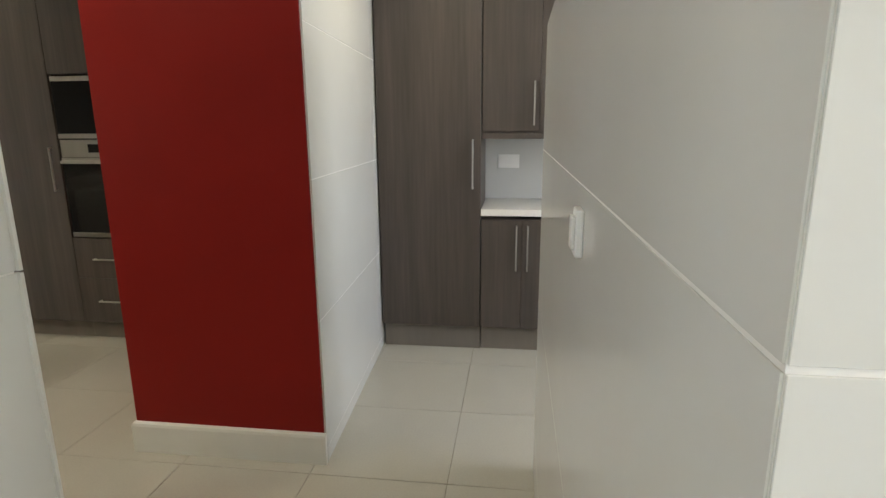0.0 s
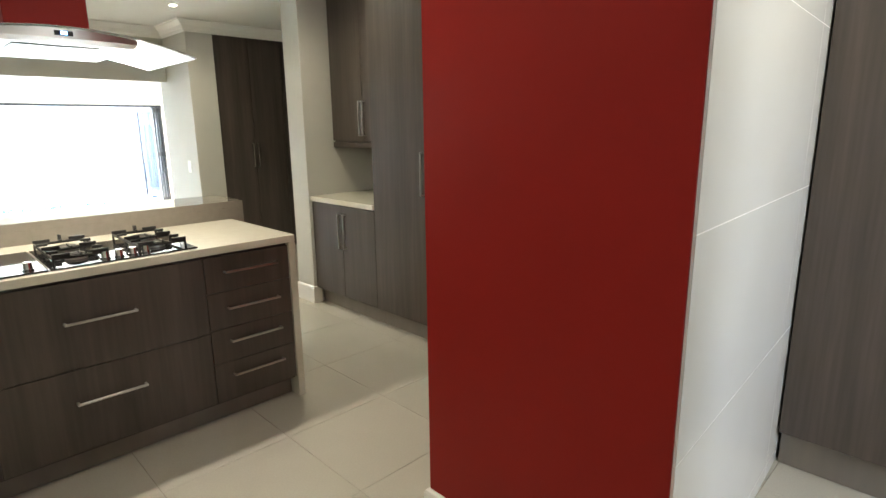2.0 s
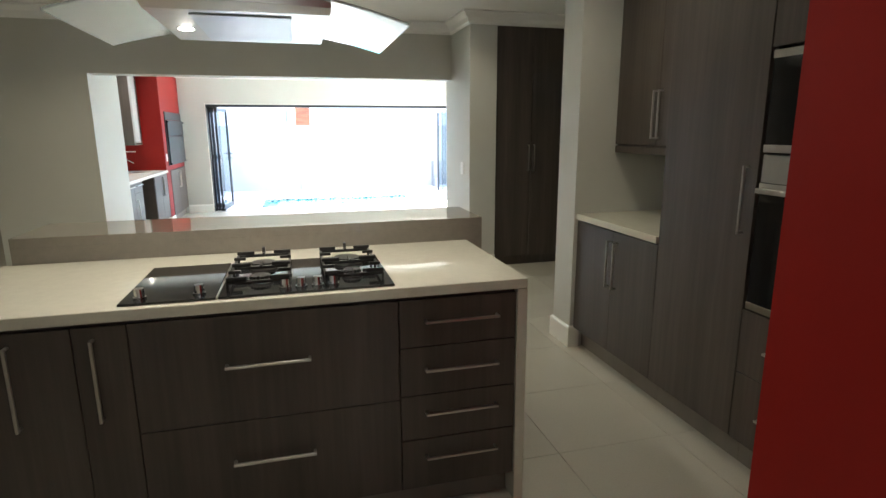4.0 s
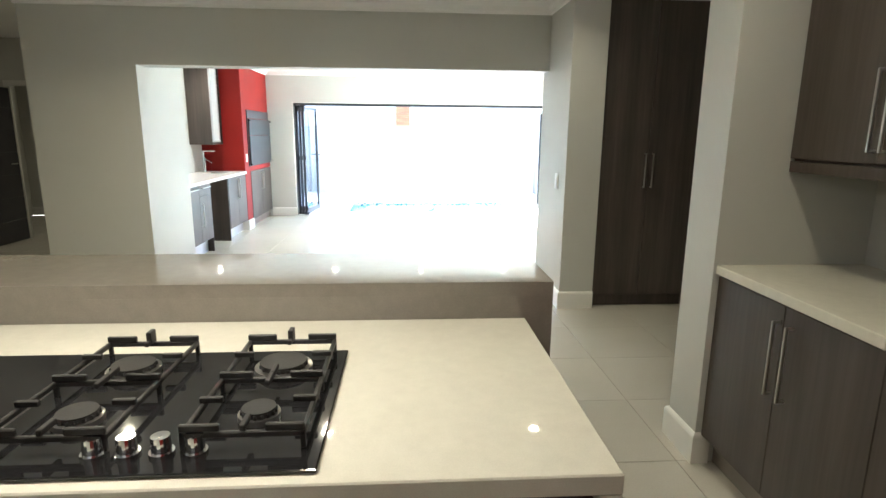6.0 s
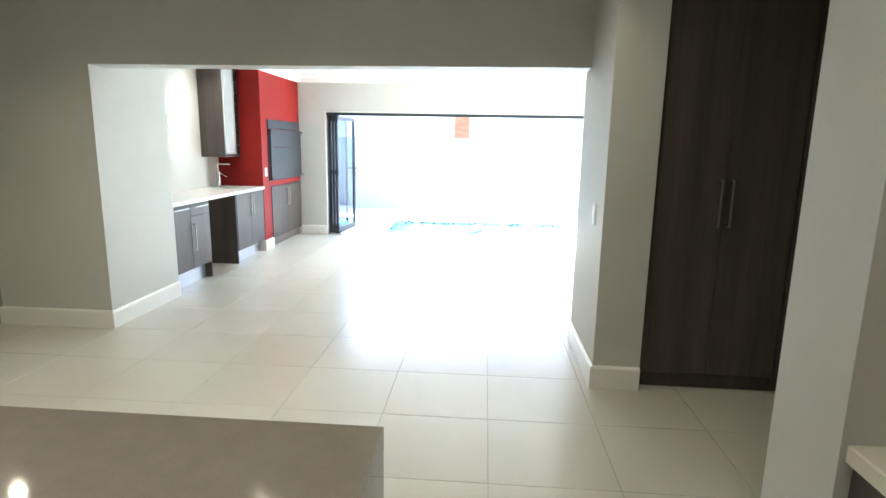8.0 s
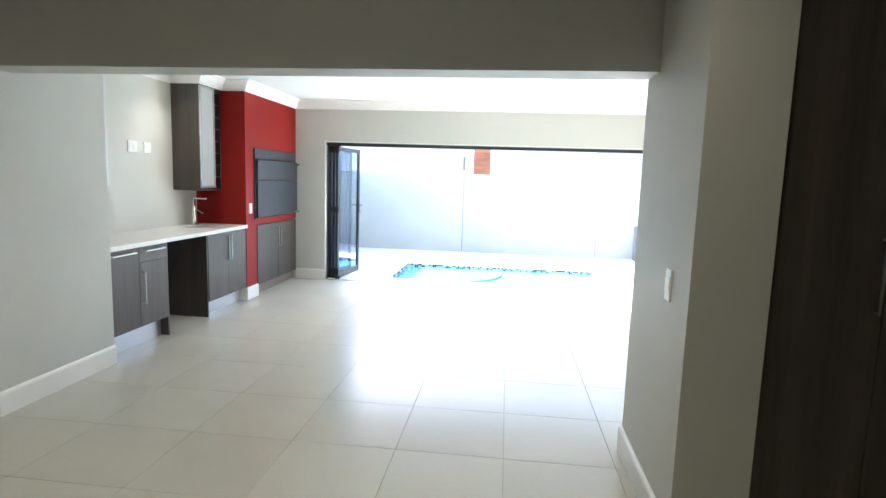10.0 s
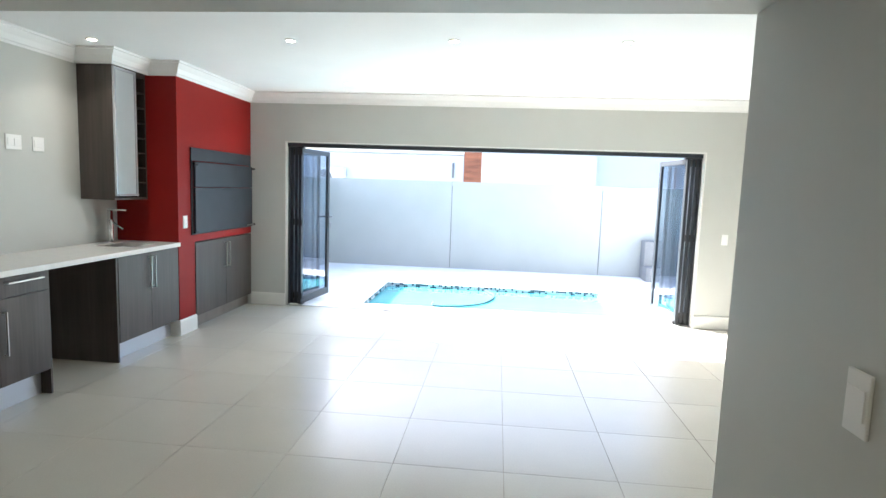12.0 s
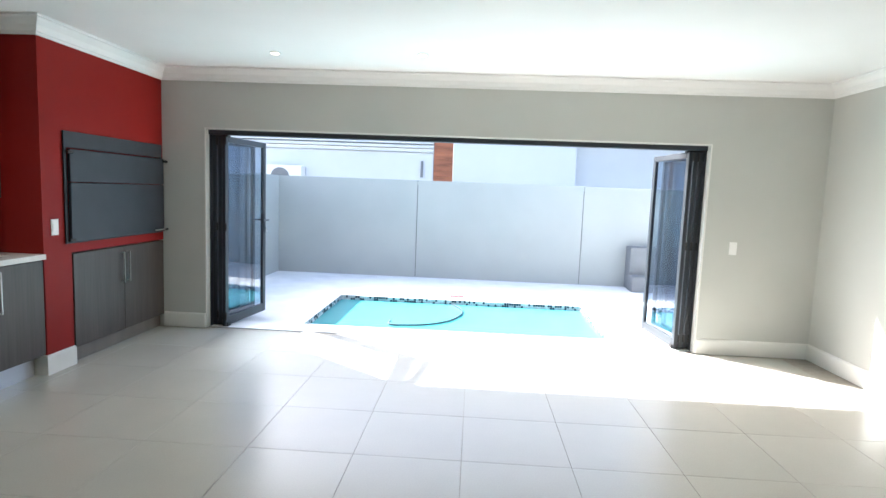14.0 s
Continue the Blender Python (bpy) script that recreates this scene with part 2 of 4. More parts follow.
# ---- structure ----
H = KITCHEN_CEILING
ground = structure("ground", GRASSY, [(-60, 60, 12.75, 90, -0.40, -0.30), (-60, 60, -60, 12.75, -0.40, -0.30)], "dry bare ground around the house")
floor = structure("floor", GROUT, [(-5.2, 6.0, -2.7, 12.488, -0.25, -0.005)], "floor of large beige porcelain tiles with thin grey joints", category="floor")
ceiling_kitchen = structure("ceiling_kitchen", CEIL, [(-5.2, 5.4, -2.75, 7.69, H, H + 0.12), (-5.2, -1.45, 7.69, 12.76, H, H + 0.12)], "smooth white painted ceiling", category="ceiling")
ceiling_lounge = structure("ceiling_lounge", CEIL, [(-1.45, 6.0, 7.69, 12.76, LOUNGE_CEILING, H + 0.12)], "smooth white painted ceiling", category="ceiling")

T = 0.25
structure("wall_divide", GREY, [(-0.67, 3.05, 7.55, 7.77, 2.072, H)], "grey painted beam over a wide opening")
structure("wall_divide_west", GREY, [(-1.62, -0.67, 7.55, 8.54, 0, H)], "grey painted wall beside the wide opening")
structure("wall_divide_east", GREY, [(3.05, 3.345, 6.85, 7.55, 0, H), (3.05, 6.0, 7.55, 7.77, 0, H)], "grey painted wall and column beside the opening")
structure("wall_lounge_west", GREY, [(-1.69, -1.35, 8.54, 12.76, 0, H)], "light grey painted wall behind the bar counter")
structure("wall_lounge_north_west", GREY, [(-1.36, -0.284, 12.445, 12.76, 0, H)], "grey painted wall beside folding glass doors")
structure("wall_lounge_north_east", GREY, [(4.585, 6.0, 12.445, 12.76, 0, H)], "grey painted wall beside folding glass doors")
structure("wall_lounge_north", GREY, [(-0.284, 4.585, 12.445, 12.76, 2.0, H)], "grey painted wall over folding glass doors")
structure("wall_lounge_east", GREY, [(5.66, 6.0, 7.77, 12.445, 0, H)], "pale grey painted wall lit by the sun")
structure("chimney_breast", RED, [(-1.36, -0.73, 11.17, 12.30, 0.89, LOUNGE_CEILING)], "red painted chimney breast holding a built-in barbecue")
structure("chimney_cheek_south", RED, [(-1.36, -0.73, 10.89, 11.17, 0, LOUNGE_CEILING)], "red painted side of the chimney breast")
structure("chimney_cheek_north", RED, [(-1.36, -0.73, 12.30, 12.445, 0.89, LOUNGE_CEILING)], "red painted side of the chimney breast")
structure("chimney_back", RED, [(-1.36, -1.25, 11.17, 12.44, 0, 0.888)], "red painted back of the niche under the barbecue")
structure("wall_kitchen_east", GREY, [(3.745, 4.0, -2.7, 4.53, 0, H)], "grey painted wall behind the tall cupboards")
structure("pier", GREY, [(3.055, 5.4, 4.53, 4.785, 0, H)], "pale grey painted pier beside the worktop")
structure("wall_alcove_east", GREY, [(5.15, 5.4, 4.785, 7.55, 0, H)], "grey painted wall")
ORIGIN.xy = (-0.095, -0.09)
red_wall = structure("red_wall", RED, [(1.955, 3.84, 0.963, 1.865, 0, H)], "deep red painted wall block")
structure("wall_scullery_north", GREY, [(-2.2, 0.59, 0.94, 1.09, 0, H)], "white tiled wall beside the passage")
for k, wx in ((1, -1.6), (2, 1.2)):
    win = structure("window_%d" % k, TRIM, [(wx, wx + 0.05, -2.5, -2.44, 1.1, 2.15), (wx + 1.35, wx + 1.4, -2.5, -2.44, 1.1, 2.15), (wx + 0.05, wx + 1.35, -2.5, -2.44, 1.1, 1.15), (wx + 0.05, wx + 1.35, -2.5, -2.44, 2.1, 2.15)], "white framed scullery window")
    pn = boxes("pane", win, GLASS, [(wx + 0.05, wx + 1.35, -2.472, -2.468, 1.15, 2.1)], 0.0, "clear window pane")
    pn.visible_shadow = False
structure("wall_scullery_south", GREY, [(-2.2, 3.84, -2.6, -2.35, 0, 1.1), (-2.2, 3.84, -2.6, -2.35, 2.15, H), (-2.2, -1.6, -2.6, -2.35, 1.1, 2.15), (-0.2, 1.2, -2.6, -2.35, 1.1, 2.15), (2.6, 3.84, -2.6, -2.35, 1.1, 2.15)], "white wall")
ORIGIN.xy = (0, 0)
structure("wall_west", GREY, [(-5.2, -4.95, 0.9, 12.76, 0, H), (-2.5, -2.29, -2.7, 1.05, 0, H), (-4.95, -2.29, 0.9, 1.05, 0, H)], "grey painted wall")
structure("wall_hall_north", GREY, [(-4.95, -1.69, 12.5, 12.76, 0, H)], "pale painted hall wall")
structure("wall_hall_door", GREY, [(-4.95, -3.62, 10.28, 10.40, 0, H), (-3.62, -1.69, 10.28, 10.40, 2.08, H)], "pale wall around a hall doorway")
ORIGIN.xy = (-0.095, -0.09)
partition = structure("partition_wall", WGROUT, [(0.052, 2.025, -0.11, 0.0388, 0, 1.836), (0.052, 0.20, -2.35, -0.11, 0, 1.836)], "white tiled partition wall, lower than the ceiling")
ORIGIN.xy = (0, 0)

# door jamb linings in pale plaster round the folding doors
structure("door_reveal", TRIM, [(-0.296, -0.285, 12.441, 12.70, 0, 2.012), (4.588, 4.60, 12.441, 12.70, 0, 2.012), (-0.296, 4.60, 12.441, 12.70, 2.003, 2.013)], "white painted door reveal")

COVE = [(0, 0.0), (0.012, 0.0), (0.018, 0.014), (0.03, 0.022), (0.045, 0.06), (0.075, 0.088), (0.085, 0.1), (0.105, 0.104), (0.105, 0.12), (0, 0.12)]
lc = [(o, LOUNGE_CEILING - 0.121 + z) for o, z in COVE]
kc = [(o, KITCHEN_CEILING - 0.121 + z) for o, z in COVE]
sweep("cornice_lounge", [(-0.67, 7.77), (-0.67, 8.54), (-1.10, 8.54), (-1.10, 9.13), (-1.35, 9.13), (-1.35, 10.41), (-1.01, 10.41), (-1.01, 10.89), (-0.73, 10.89), (-0.73, 12.445), (5.66, 12.445), (5.66, 7.77)], lc, CEIL, True, "white moulded plaster cornice", "cornice")
sweep("cornice_kitchen", [(-1.62, 10.28), (-1.62, 7.55), (3.05, 7.55), (3.05, 6.85), (3.345, 6.85), (3.345, 6.87), (5.15, 6.87), (5.15, 4.785), (3.055, 4.785), (3.055, 4.53), (3.74, 4.53)], kc, CEIL, False, "white moulded plaster cornice", "cornice")
BASE = [(0, 0.0), (0.018, 0.0), (0.018, 0.13), (0.014, 0.142), (0.006, 0.15), (0, 0.15)]
for nm, path in (
    ("baseboard_west", [(-1.62, 10.28), (-1.62, 7.55), (-0.67, 7.55), (-0.67, 8.54)]),
    ("baseboard_knee_space", [(-1.35, 9.36), (-1.35, 10.01)]),
    ("baseboard_chimney", [(-1.24, 10.89), (-0.73, 10.89), (-0.73, 11.17)]),
    ("baseboard_north", [(-0.722, 12.445), (-0.296, 12.445)]),
    ("baseboard_east", [(4.60, 12.445), (5.66, 12.445), (5.66, 7.77), (3.05, 7.77), (3.05, 6.85), (3.345, 6.85)]),
    ("baseboard_pier", [(5.15, 4.785), (3.055, 4.785), (3.055, 4.53), (3.12, 4.53)]),
    ("baseboard_red_wall", [(2.9, 1.775), (1.86, 1.775), (1.86, 0.862)]),
    ("baseboard_hall", [(-4.95, 12.5), (-1.69, 12.5)]),
):
    sweep(nm, path, BASE, TRIM, False, "white painted skirting board", "skirting")


# ---- cabinets of the kitchen wall ----
def carcass(parent, fb, u0, u1, z0, z1, depth, material=None):
    boxes("body", parent, material or LAMINATE, [fb(u0, u1, -depth, -0.001, z0, z1)], 0.001)


FX = 3.10
fk = facing("-x", FX)
GK = "kitchen wall units"
base = thing("base_cabinet", (3.5, 4.2, 0), "dark ash laminate base cabinet with two doors", "cabinet", GK)
carcass(base, fk, 3.66, 4.525, 0.13, 0.91, 0.62)
front(base, fk, "door", 4.09, 4.525, 0.14, 0.905, ("v", 0.555, 0.845, 4.105))
front(base, fk, "door", 3.66, 4.09, 0.14, 0.905, ("v", 0.555, 0.845, 4.035))
boxes("plinth", base, PLINTH, [fk(3.66, 4.528, -0.62, -0.05, 0, 0.13)])
tagged(boxes("worktop", None, CREAM, [fk(3.66, 4.528, -0.64, 0.035, 0.912, 0.952)], 0.003, base=(3.5, 4.2, 0.91)), "cream quartz worktop on the base cabinet", "worktop")
tall = thing("tall_cupboard", (3.5, 3.45, 0), "tall dark ash laminate cupboard with a steel handle", "cupboard", GK)
carcass(tall, fk, 3.06, 3.66, 0.13, H - 0.10, 0.62)
front(tall, fk, "door", 3.06, 3.66, 0.14, H - 0.11, ("v", 1.065, 1.355, 3.105))
boxes("plinth", tall, PLINTH, [fk(3.06, 3.66, -0.62, -0.05, 0, 0.13)])
tower = thing("oven_tower", (3.5, 2.8, 0), "dark ash oven tower with two drawers below", "cabinet", GK)
boxes("body", tower, LAMINATE, [fk(2.45, 3.06, -0.62, -0.05, 0.13, H - 0.1), fk(2.45, 2.465, -0.05, 0, 0.13, H - 0.1), fk(3.045, 3.06, -0.05, 0, 0.13, H - 0.1)], 0.001)
front(tower, fk, "door", 2.45, 3.06, 1.815, H - 0.11)
front(tower, fk, "drawer", 2.45, 3.06, 0.46, 0.745, ("h", 2.605, 2.905, 0.60))
front(tower, fk, "drawer", 2.45, 3.06, 0.14, 0.46, ("h", 2.605, 2.905, 0.30))
boxes("plinth", tower, PLINTH, [fk(2.45, 3.06, -0.62, -0.05, 0, 0.13)])


def oven(name, label, z0, z1, panel, u0=2.47, u1=3.042):
    o = thing(name, (3.4, 2.8, z0), label, "oven")
    boxes("body", o, IRON, [fk(u0, u1, -0.4, 0.0, z0, z1)], 0.001)
    top = z1 - panel
    door = boxes("door", o, BLACKGLASS, [fk(u0, u1, 0.001, 0.022, z0 + 0.002, top - 0.002)], 0.003, "black glass oven door")
    for za in (z0 + 0.002, top - 0.032):
        boxes("trim", door, STEEL, [fk(u0, u1, 0.0225, 0.026, za, za + 0.03)], 0.001, "brushed steel edge strip")
    if panel > 0.05:
        p = boxes("control_panel", o, STEEL, [fk(u0, u1, 0.001, 0.02, top, z1 - 0.002)], 0.002, "brushed steel control panel")
        boxes("display", p, BLACKGLASS, [fk(u0 + 0.2, u1 - 0.2, 0.0205, 0.023, top + 0.03, z1 - 0.03)], 0.001)
        boxes("handle", door, STEEL, [fk(u0 + 0.02, u1 - 0.02, 0.05, 0.066, top - 0.04, top - 0.02)] + [fk(u, u + 0.02, 0.026, 0.05, top - 0.04, top - 0.02) for u in (u0 + 0.03, u1 - 0.05)], 0.003)
    return o


oven("oven", "black glass built-in oven with steel panel and handle", 0.752, 1.405, 0.115)
oven("microwave_oven", "black glass built-in microwave with steel strips", 1.41, 1.805, 0.0)
filler = thing("end_cupboard", (3.5, 2.2, 0), "tall dark ash laminate cupboard beside the red wall", "cupboard", GK)
carcass(filler, fk, 1.78, 2.45, 0.13, H - 0.10, 0.62)
front(filler, fk, "door", 1.80, 2.45, 0.14, H - 0.11, ("v", 1.08, 1.37, 2.395))
boxes("plinth", filler, PLINTH, [fk(1.80, 2.45, -0.62, -0.05, 0, 0.13)])
fu = facing("-x", 3.35)
upper = thing("wall_cabinet", (3.6, 4.2, 1.37), "dark ash laminate wall cabinet with two doors", "cabinet", GK)
carcass(upper, fu, 3.66, 4.525, 1.40, H - 0.10, 0.39)
front(upper, fu, "door", 4.09, 4.525, 1.41, H - 0.11, ("v", 1.45, 1.73, 4.105))
front(upper, fu, "door", 3.66, 4.09, 1.41, H - 0.11, ("v", 1.45, 1.73, 4.055))
boxes("pelmet", upper, LAMINATE, [fu(3.66, 4.525, -0.02, 0.018, 1.355, 1.40)], 0.002)

# ---- wardrobe in the alcove ----
fw = facing("-y", 6.90)
for u0, u1 in ((3.35, 4.18), (4.185, 5.005)):
    w = thing("wardrobe", ((u0 + u1) / 2, 7.2, 0), "built-in dark brown ash wardrobe with two doors", "wardrobe", "alcove wardrobes")
    boxes("body", w, LAMINATE, [(u0, u1, 6.902, 7.545, 0.10, H - 0.11)], 0.001)
    m = (u0 + u1) / 2
    front(w, fw, "door", u0, m, 0.11, H - 0.115, ("v", 1.06, 1.35, m - 0.032))
    front(w, fw, "door", m, u1, 0.11, H - 0.115, ("v", 1.06, 1.35, m + 0.032))
    boxes("plinth", w, LAMINATE, [(u0, u1, 6.925, 7.54, 0, 0.10)])

# ---- scullery cabinets ----
ORIGIN.xy = (-0.095, -0.09)
FS = 3.30
fs = facing("-x", FS)
GS = "scullery units"
st = thing("tall_cupboard", (3.5, 0.65, 0), "tall brown ash laminate cupboard with a steel handle", "cupboard", GS)
carcass(st, fs, 0.36, 1.012, 0.17, H - 0.02, 0.53)
front(st, fs, "door", 0.36, 1.012, 0.175, H - 0.03, ("v", 1.09, 1.395, 0.408))
boxes("plinth", st, PLINTH, [fs(0.36, 1.012, -0.53, -0.04, 0, 0.17)])
for u0, u1 in ((-0.165, 0.355), (-0.69, -0.17), (-1.33, -0.695)):
    m = (u0 + u1) / 2
    sb = thing("base_cabinet", (3.5, m, 0), "brown ash laminate base cabinet with two doors", "cabinet", GS)
    carcass(sb, fs, u0, u1, 0.17, 0.90, 0.53)
    front(sb, fs, "door", m, u1, 0.175, 0.895, ("v", 0.57, 0.86, m + 0.035))
    front(sb, fs, "door", u0, m, 0.175, 0.895, ("v", 0.57, 0.86, m - 0.035))
    boxes("plinth", sb, PLINTH, [fs(u0, u1, -0.53, -0.05, 0, 0.17)])
fsu = facing("-x", 3.34)
for u0, u1 in ((-0.345, 0.355), (-1.33, -0.35)):
    m = (u0 + u1) / 2
    su = thing("wall_cabinet", (3.6, m, 1.45), "brown ash laminate wall cabinet with two doors", "cabinet", GS)
    carcass(su, fsu, u0, u1, 1.43, H - 0.02, 0.49)
    front(su, fsu, "door", m, u1, 1.44, H - 0.03, ("v", 1.475, 1.735, m + 0.035))
    front(su, fsu, "door", u0, m, 1.44, H - 0.03, ("v", 1.475, 1.735, m - 0.035))
    boxes("pelmet", su, LAMINATE, [fsu(u0, u1, -0.02, 0.018, 1.395, 1.43)], 0.002)
tagged(boxes("worktop", None, WHITEQ, [fs(-1.33, 0.357, -0.538, 0.03, 0.92, 0.962)], 0.003, base=(3.5, -0.5, 0.92)), "white quartz worktop in the scullery", "worktop")
structure("splashback", SPLASH, [(3.828, 3.838, -1.33, 0.36, 0.963, 1.395)], "pale plain splashback behind the worktop")

# ---- island ----
fi = facing("-y", 3.195)
isl = thing("island_cabinet", (1.15, 3.5, 0), "dark ash laminate kitchen island with drawers and doors", "kitchen island")
boxes("body", isl, LAMINATE, [(0.165, 2.135, 3.197, 3.955, 0.11, 0.908)], 0.001)
for z0, z1, hz in ((0.715, 0.90, 0.818), (0.52, 0.715, 0.627), (0.335, 0.52, 0.45), (0.125, 0.335, 0.264)):
    front(isl, fi, "drawer", 1.675, 2.135, z0, z1, ("h", 1.768, 2.057, hz))
for z0, z1, hz in ((0.51, 0.90, 0.724), (0.125, 0.51, 0.359)):
    front(isl, fi, "drawer", 0.785, 1.675, z0, z1, ("h", 1.073, 1.357, hz))
front(isl, fi, "pull_out", 0.625, 0.785, 0.125, 0.90, ("v", 0.58, 0.862, 0.687))
front(isl, fi, "door", 0.165, 0.625, 0.125, 0.90, ("v", 0.58, 0.862, 0.452))
boxes("plinth", isl, PLINTH, [(0.165, 2.135, 3.25, 3.955, 0, 0.11)])
top = thing("island_worktop", (1.15, 3.5, 0.91), "cream quartz island worktop with waterfall ends", "worktop")
boxes("slab", top, CREAM, [(0.125, 2.178, 3.168, 3.960, 0.912, 0.952)], 0.003)
boxes("waterfall_end", top, CREAM, [(2.138, 2.178, 3.168, 3.960, 0.0, 0.9115)], 0.002)
boxes("waterfall_end", top, CREAM, [(0.125, 0.162, 3.168, 3.960, 0.0, 0.9115)], 0.002)
ORIGIN.xy = (0, 0)
bar = thing("breakfast_bar", (1.15, 4.1, 0), "raised taupe quartz breakfast bar behind the hob", "bar counter")
boxes("top", bar, TAUPE, [(0.06, 2.167, 3.873, 4.293, 1.023, 1.065)], 0.0)
boxes("front_panel", bar, TAUPE, [(0.06, 2.167, 3.873, 3.913, 0.0, 1.0228)], 0.0)
boxes("back_panel", bar, LAMINATE, [(0.102, 2.125, 4.15, 4.19, 0.0, 1.0225)], 0.002)
boxes("end_panel", bar, TAUPE, [(2.127, 2.167, 3.914, 4.293, 0.0, 1.0225)], 0.002)
boxes("end_panel", bar, TAUPE, [(0.06, 0.10, 3.914, 4.293, 0.0, 1.0225)], 0.002)
ORIGIN.xy = (-0.095, -0.09)


# ---- hob ----
def ring(bm, c, r, tube, sides=28):
    v = [[None] * 6 for _ in range(sides)]
    for i in range(sides):
        a = 2 * math.pi * i / sides
        for j in range(6):
            b = 2 * math.pi * j / 6
            v[i][j] = bm.verts.new((ORIGIN.x + c[0] + (r + tube * math.cos(b)) * math.cos(a), ORIGIN.y + c[1] + (r + tube * math.cos(b)) * math.sin(a), c[2] + tube * math.sin(b)))
    for i in range(sides):
        for j in range(6):
            bm.faces.new((v[i][j], v[(i + 1) % sides][j], v[(i + 1) % sides][(j + 1) % 6], v[i][(j + 1) % 6]))


def knob(parent, x, y, z):
    bm = bmesh.new()
    add_tube(bm, (x, y, z), (x, y, z + 0.006), 0.021, 20)
    add_tube(bm, (x, y, z + 0.006), (x, y, z + 0.034), 0.017, 20, 0.0155)
    add_box(bm, (x - 0.0015, x + 0.0015, y - 0.015, y, z + 0.034, z + 0.0355))
    part("knob", bm, CHROME, parent, "chrome control knob")


ZH = 0.953
ind = thing("ceramic_hob", (0.83, 3.5, ZH), "black ceramic glass hob with two chrome knobs", "hob")
boxes("glass_plate", ind, BLACKGLASS, [(0.76, 1.058, 3.195, 3.705, ZH, ZH + 0.008)], 0.002)
boxes("joint_strip", ind, STEEL, [(1.059, 1.065, 3.195, 3.705, ZH, ZH + 0.0085)], 0.0005)
for kx in (0.815, 1.0):
    knob(ind, kx, 3.255, ZH + 0.008)
gas = thing("gas_hob", (1.33, 3.5, ZH), "black glass gas hob with cast iron pan supports", "hob")
boxes("glass_plate", gas, BLACKGLASS, [(1.066, 1.667, 3.195, 3.705, ZH, ZH + 0.008)], 0.002)
for kx in (1.283, 1.339, 1.396, 1.452):
    knob(gas, kx, 3.255, ZH + 0.008)
zt = ZH + 0.008
for bx, by, br in ((1.194, 3.37, 0.036), (1.194, 3.59, 0.046), (1.531, 3.37, 0.032), (1.531, 3.59, 0.052)):
    bm = bmesh.new()
    add_tube(bm, (bx, by, zt), (bx, by, zt + 0.012), br * 1.25, 28)
    burner = part("burner", bm, STEEL, gas, "steel burner base")
    bm = bmesh.new()
    add_tube(bm, (bx, by, zt + 0.0125), (bx, by, zt + 0.024), br, 28)
    for i in range(16):
        a = i * math.pi / 8
        add_tube(bm, (bx + br * 0.98 * math.cos(a), by + br * 0.98 * math.sin(a), zt + 0.0125), (bx + br * 0.98 * math.cos(a), by + br * 0.98 * math.sin(a), zt + 0.020), 0.004, 6)
    part("burner_cap", bm, IRON, burner, "black enamel burner cap")
for gx in (1.194, 1.531):
    bm = bmesh.new()
    x0, x1, y0, y1 = gx - 0.108, gx + 0.108, 3.26, 3.70
    for b in ((x0, x1, y0, y0 + 0.009), (x0, x1, y1 - 0.009, y1), (x0, x0 + 0.009, y0, y1), (x1 - 0.009, x1, y0, y1), (x0, x1, 3.474, 3.486)):
        add_box(bm, (*b, zt + 0.022, zt + 0.034), 0.002)
    for cx in (x0, x1 - 0.009):
        for cy in (y0, y1 - 0.009, 3.474):
            add_box(bm, (cx, cx + 0.009, cy, cy + 0.009, zt, zt + 0.024), 0.001)
            s = 1 if cx == x0 else -1
            add_box(bm, (min(cx, cx + s * 0.06), max(cx + 0.009, cx + 0.009 + s * 0.06), cy, cy + 0.009, zt + 0.034, zt + 0.048), 0.002)
    for by in (3.37, 3.59):
        for dx, dy in ((1, 0), (-1, 0), (0, 1), (0, -1)):
            a, b = 0.066, 0.110
            if dx:
                add_box(bm, (gx + min(dx * a, dx * b), gx + max(dx * a, dx * b), by - 0.005, by + 0.005, zt + 0.034, zt + 0.046), 0.0015)
            else:
                add_box(bm, (gx - 0.005, gx + 0.005, by + min(dy * a, dy * b), by + max(dy * a, dy * b), zt + 0.034, zt + 0.046), 0.0015)
    add_box(bm, (gx - 0.006, gx + 0.006, y1 - 0.03, y1, zt + 0.034, zt + 0.066), 0.002)
    part("pan_support", bm, IRON, gas, "black cast iron pan support")

# ---- cooker hood ----
hood = thing("cooker_hood", (1.21, 3.42, 1.84), "steel island cooker hood with curved glass canopy and red flue", "cooker hood")
hc, hw = 1.21, 0.51
bm = bmesh.new()
rows_ = []
for i in range(25):
    s = -1 + 2 * i / 24
    x, z = hc + s * hw, 1.902 - 0.074 * s * s
    yf = 3.06 + 0.05 * s * s
    rows_.append([bm.verts.new(Vector(c) + ORIGIN) for c in ((x, yf, z), (x, 3.76, z), (x, 3.76, z + 0.008), (x, yf, z + 0.008))])
for r, s in zip(rows_, rows_[1:]):
    for j in range(4):
        bm.faces.new((r[j], r[(j + 1) % 4], s[(j + 1) % 4], s[j]))
bm.faces.new(rows_[0]), bm.faces.new(rows_[-1])
canopy = part("canopy", bm, HOODGLASS, hood, "curved clear glass canopy")
canopy.visible_shadow = False
bm = bmesh.new()
prof = []
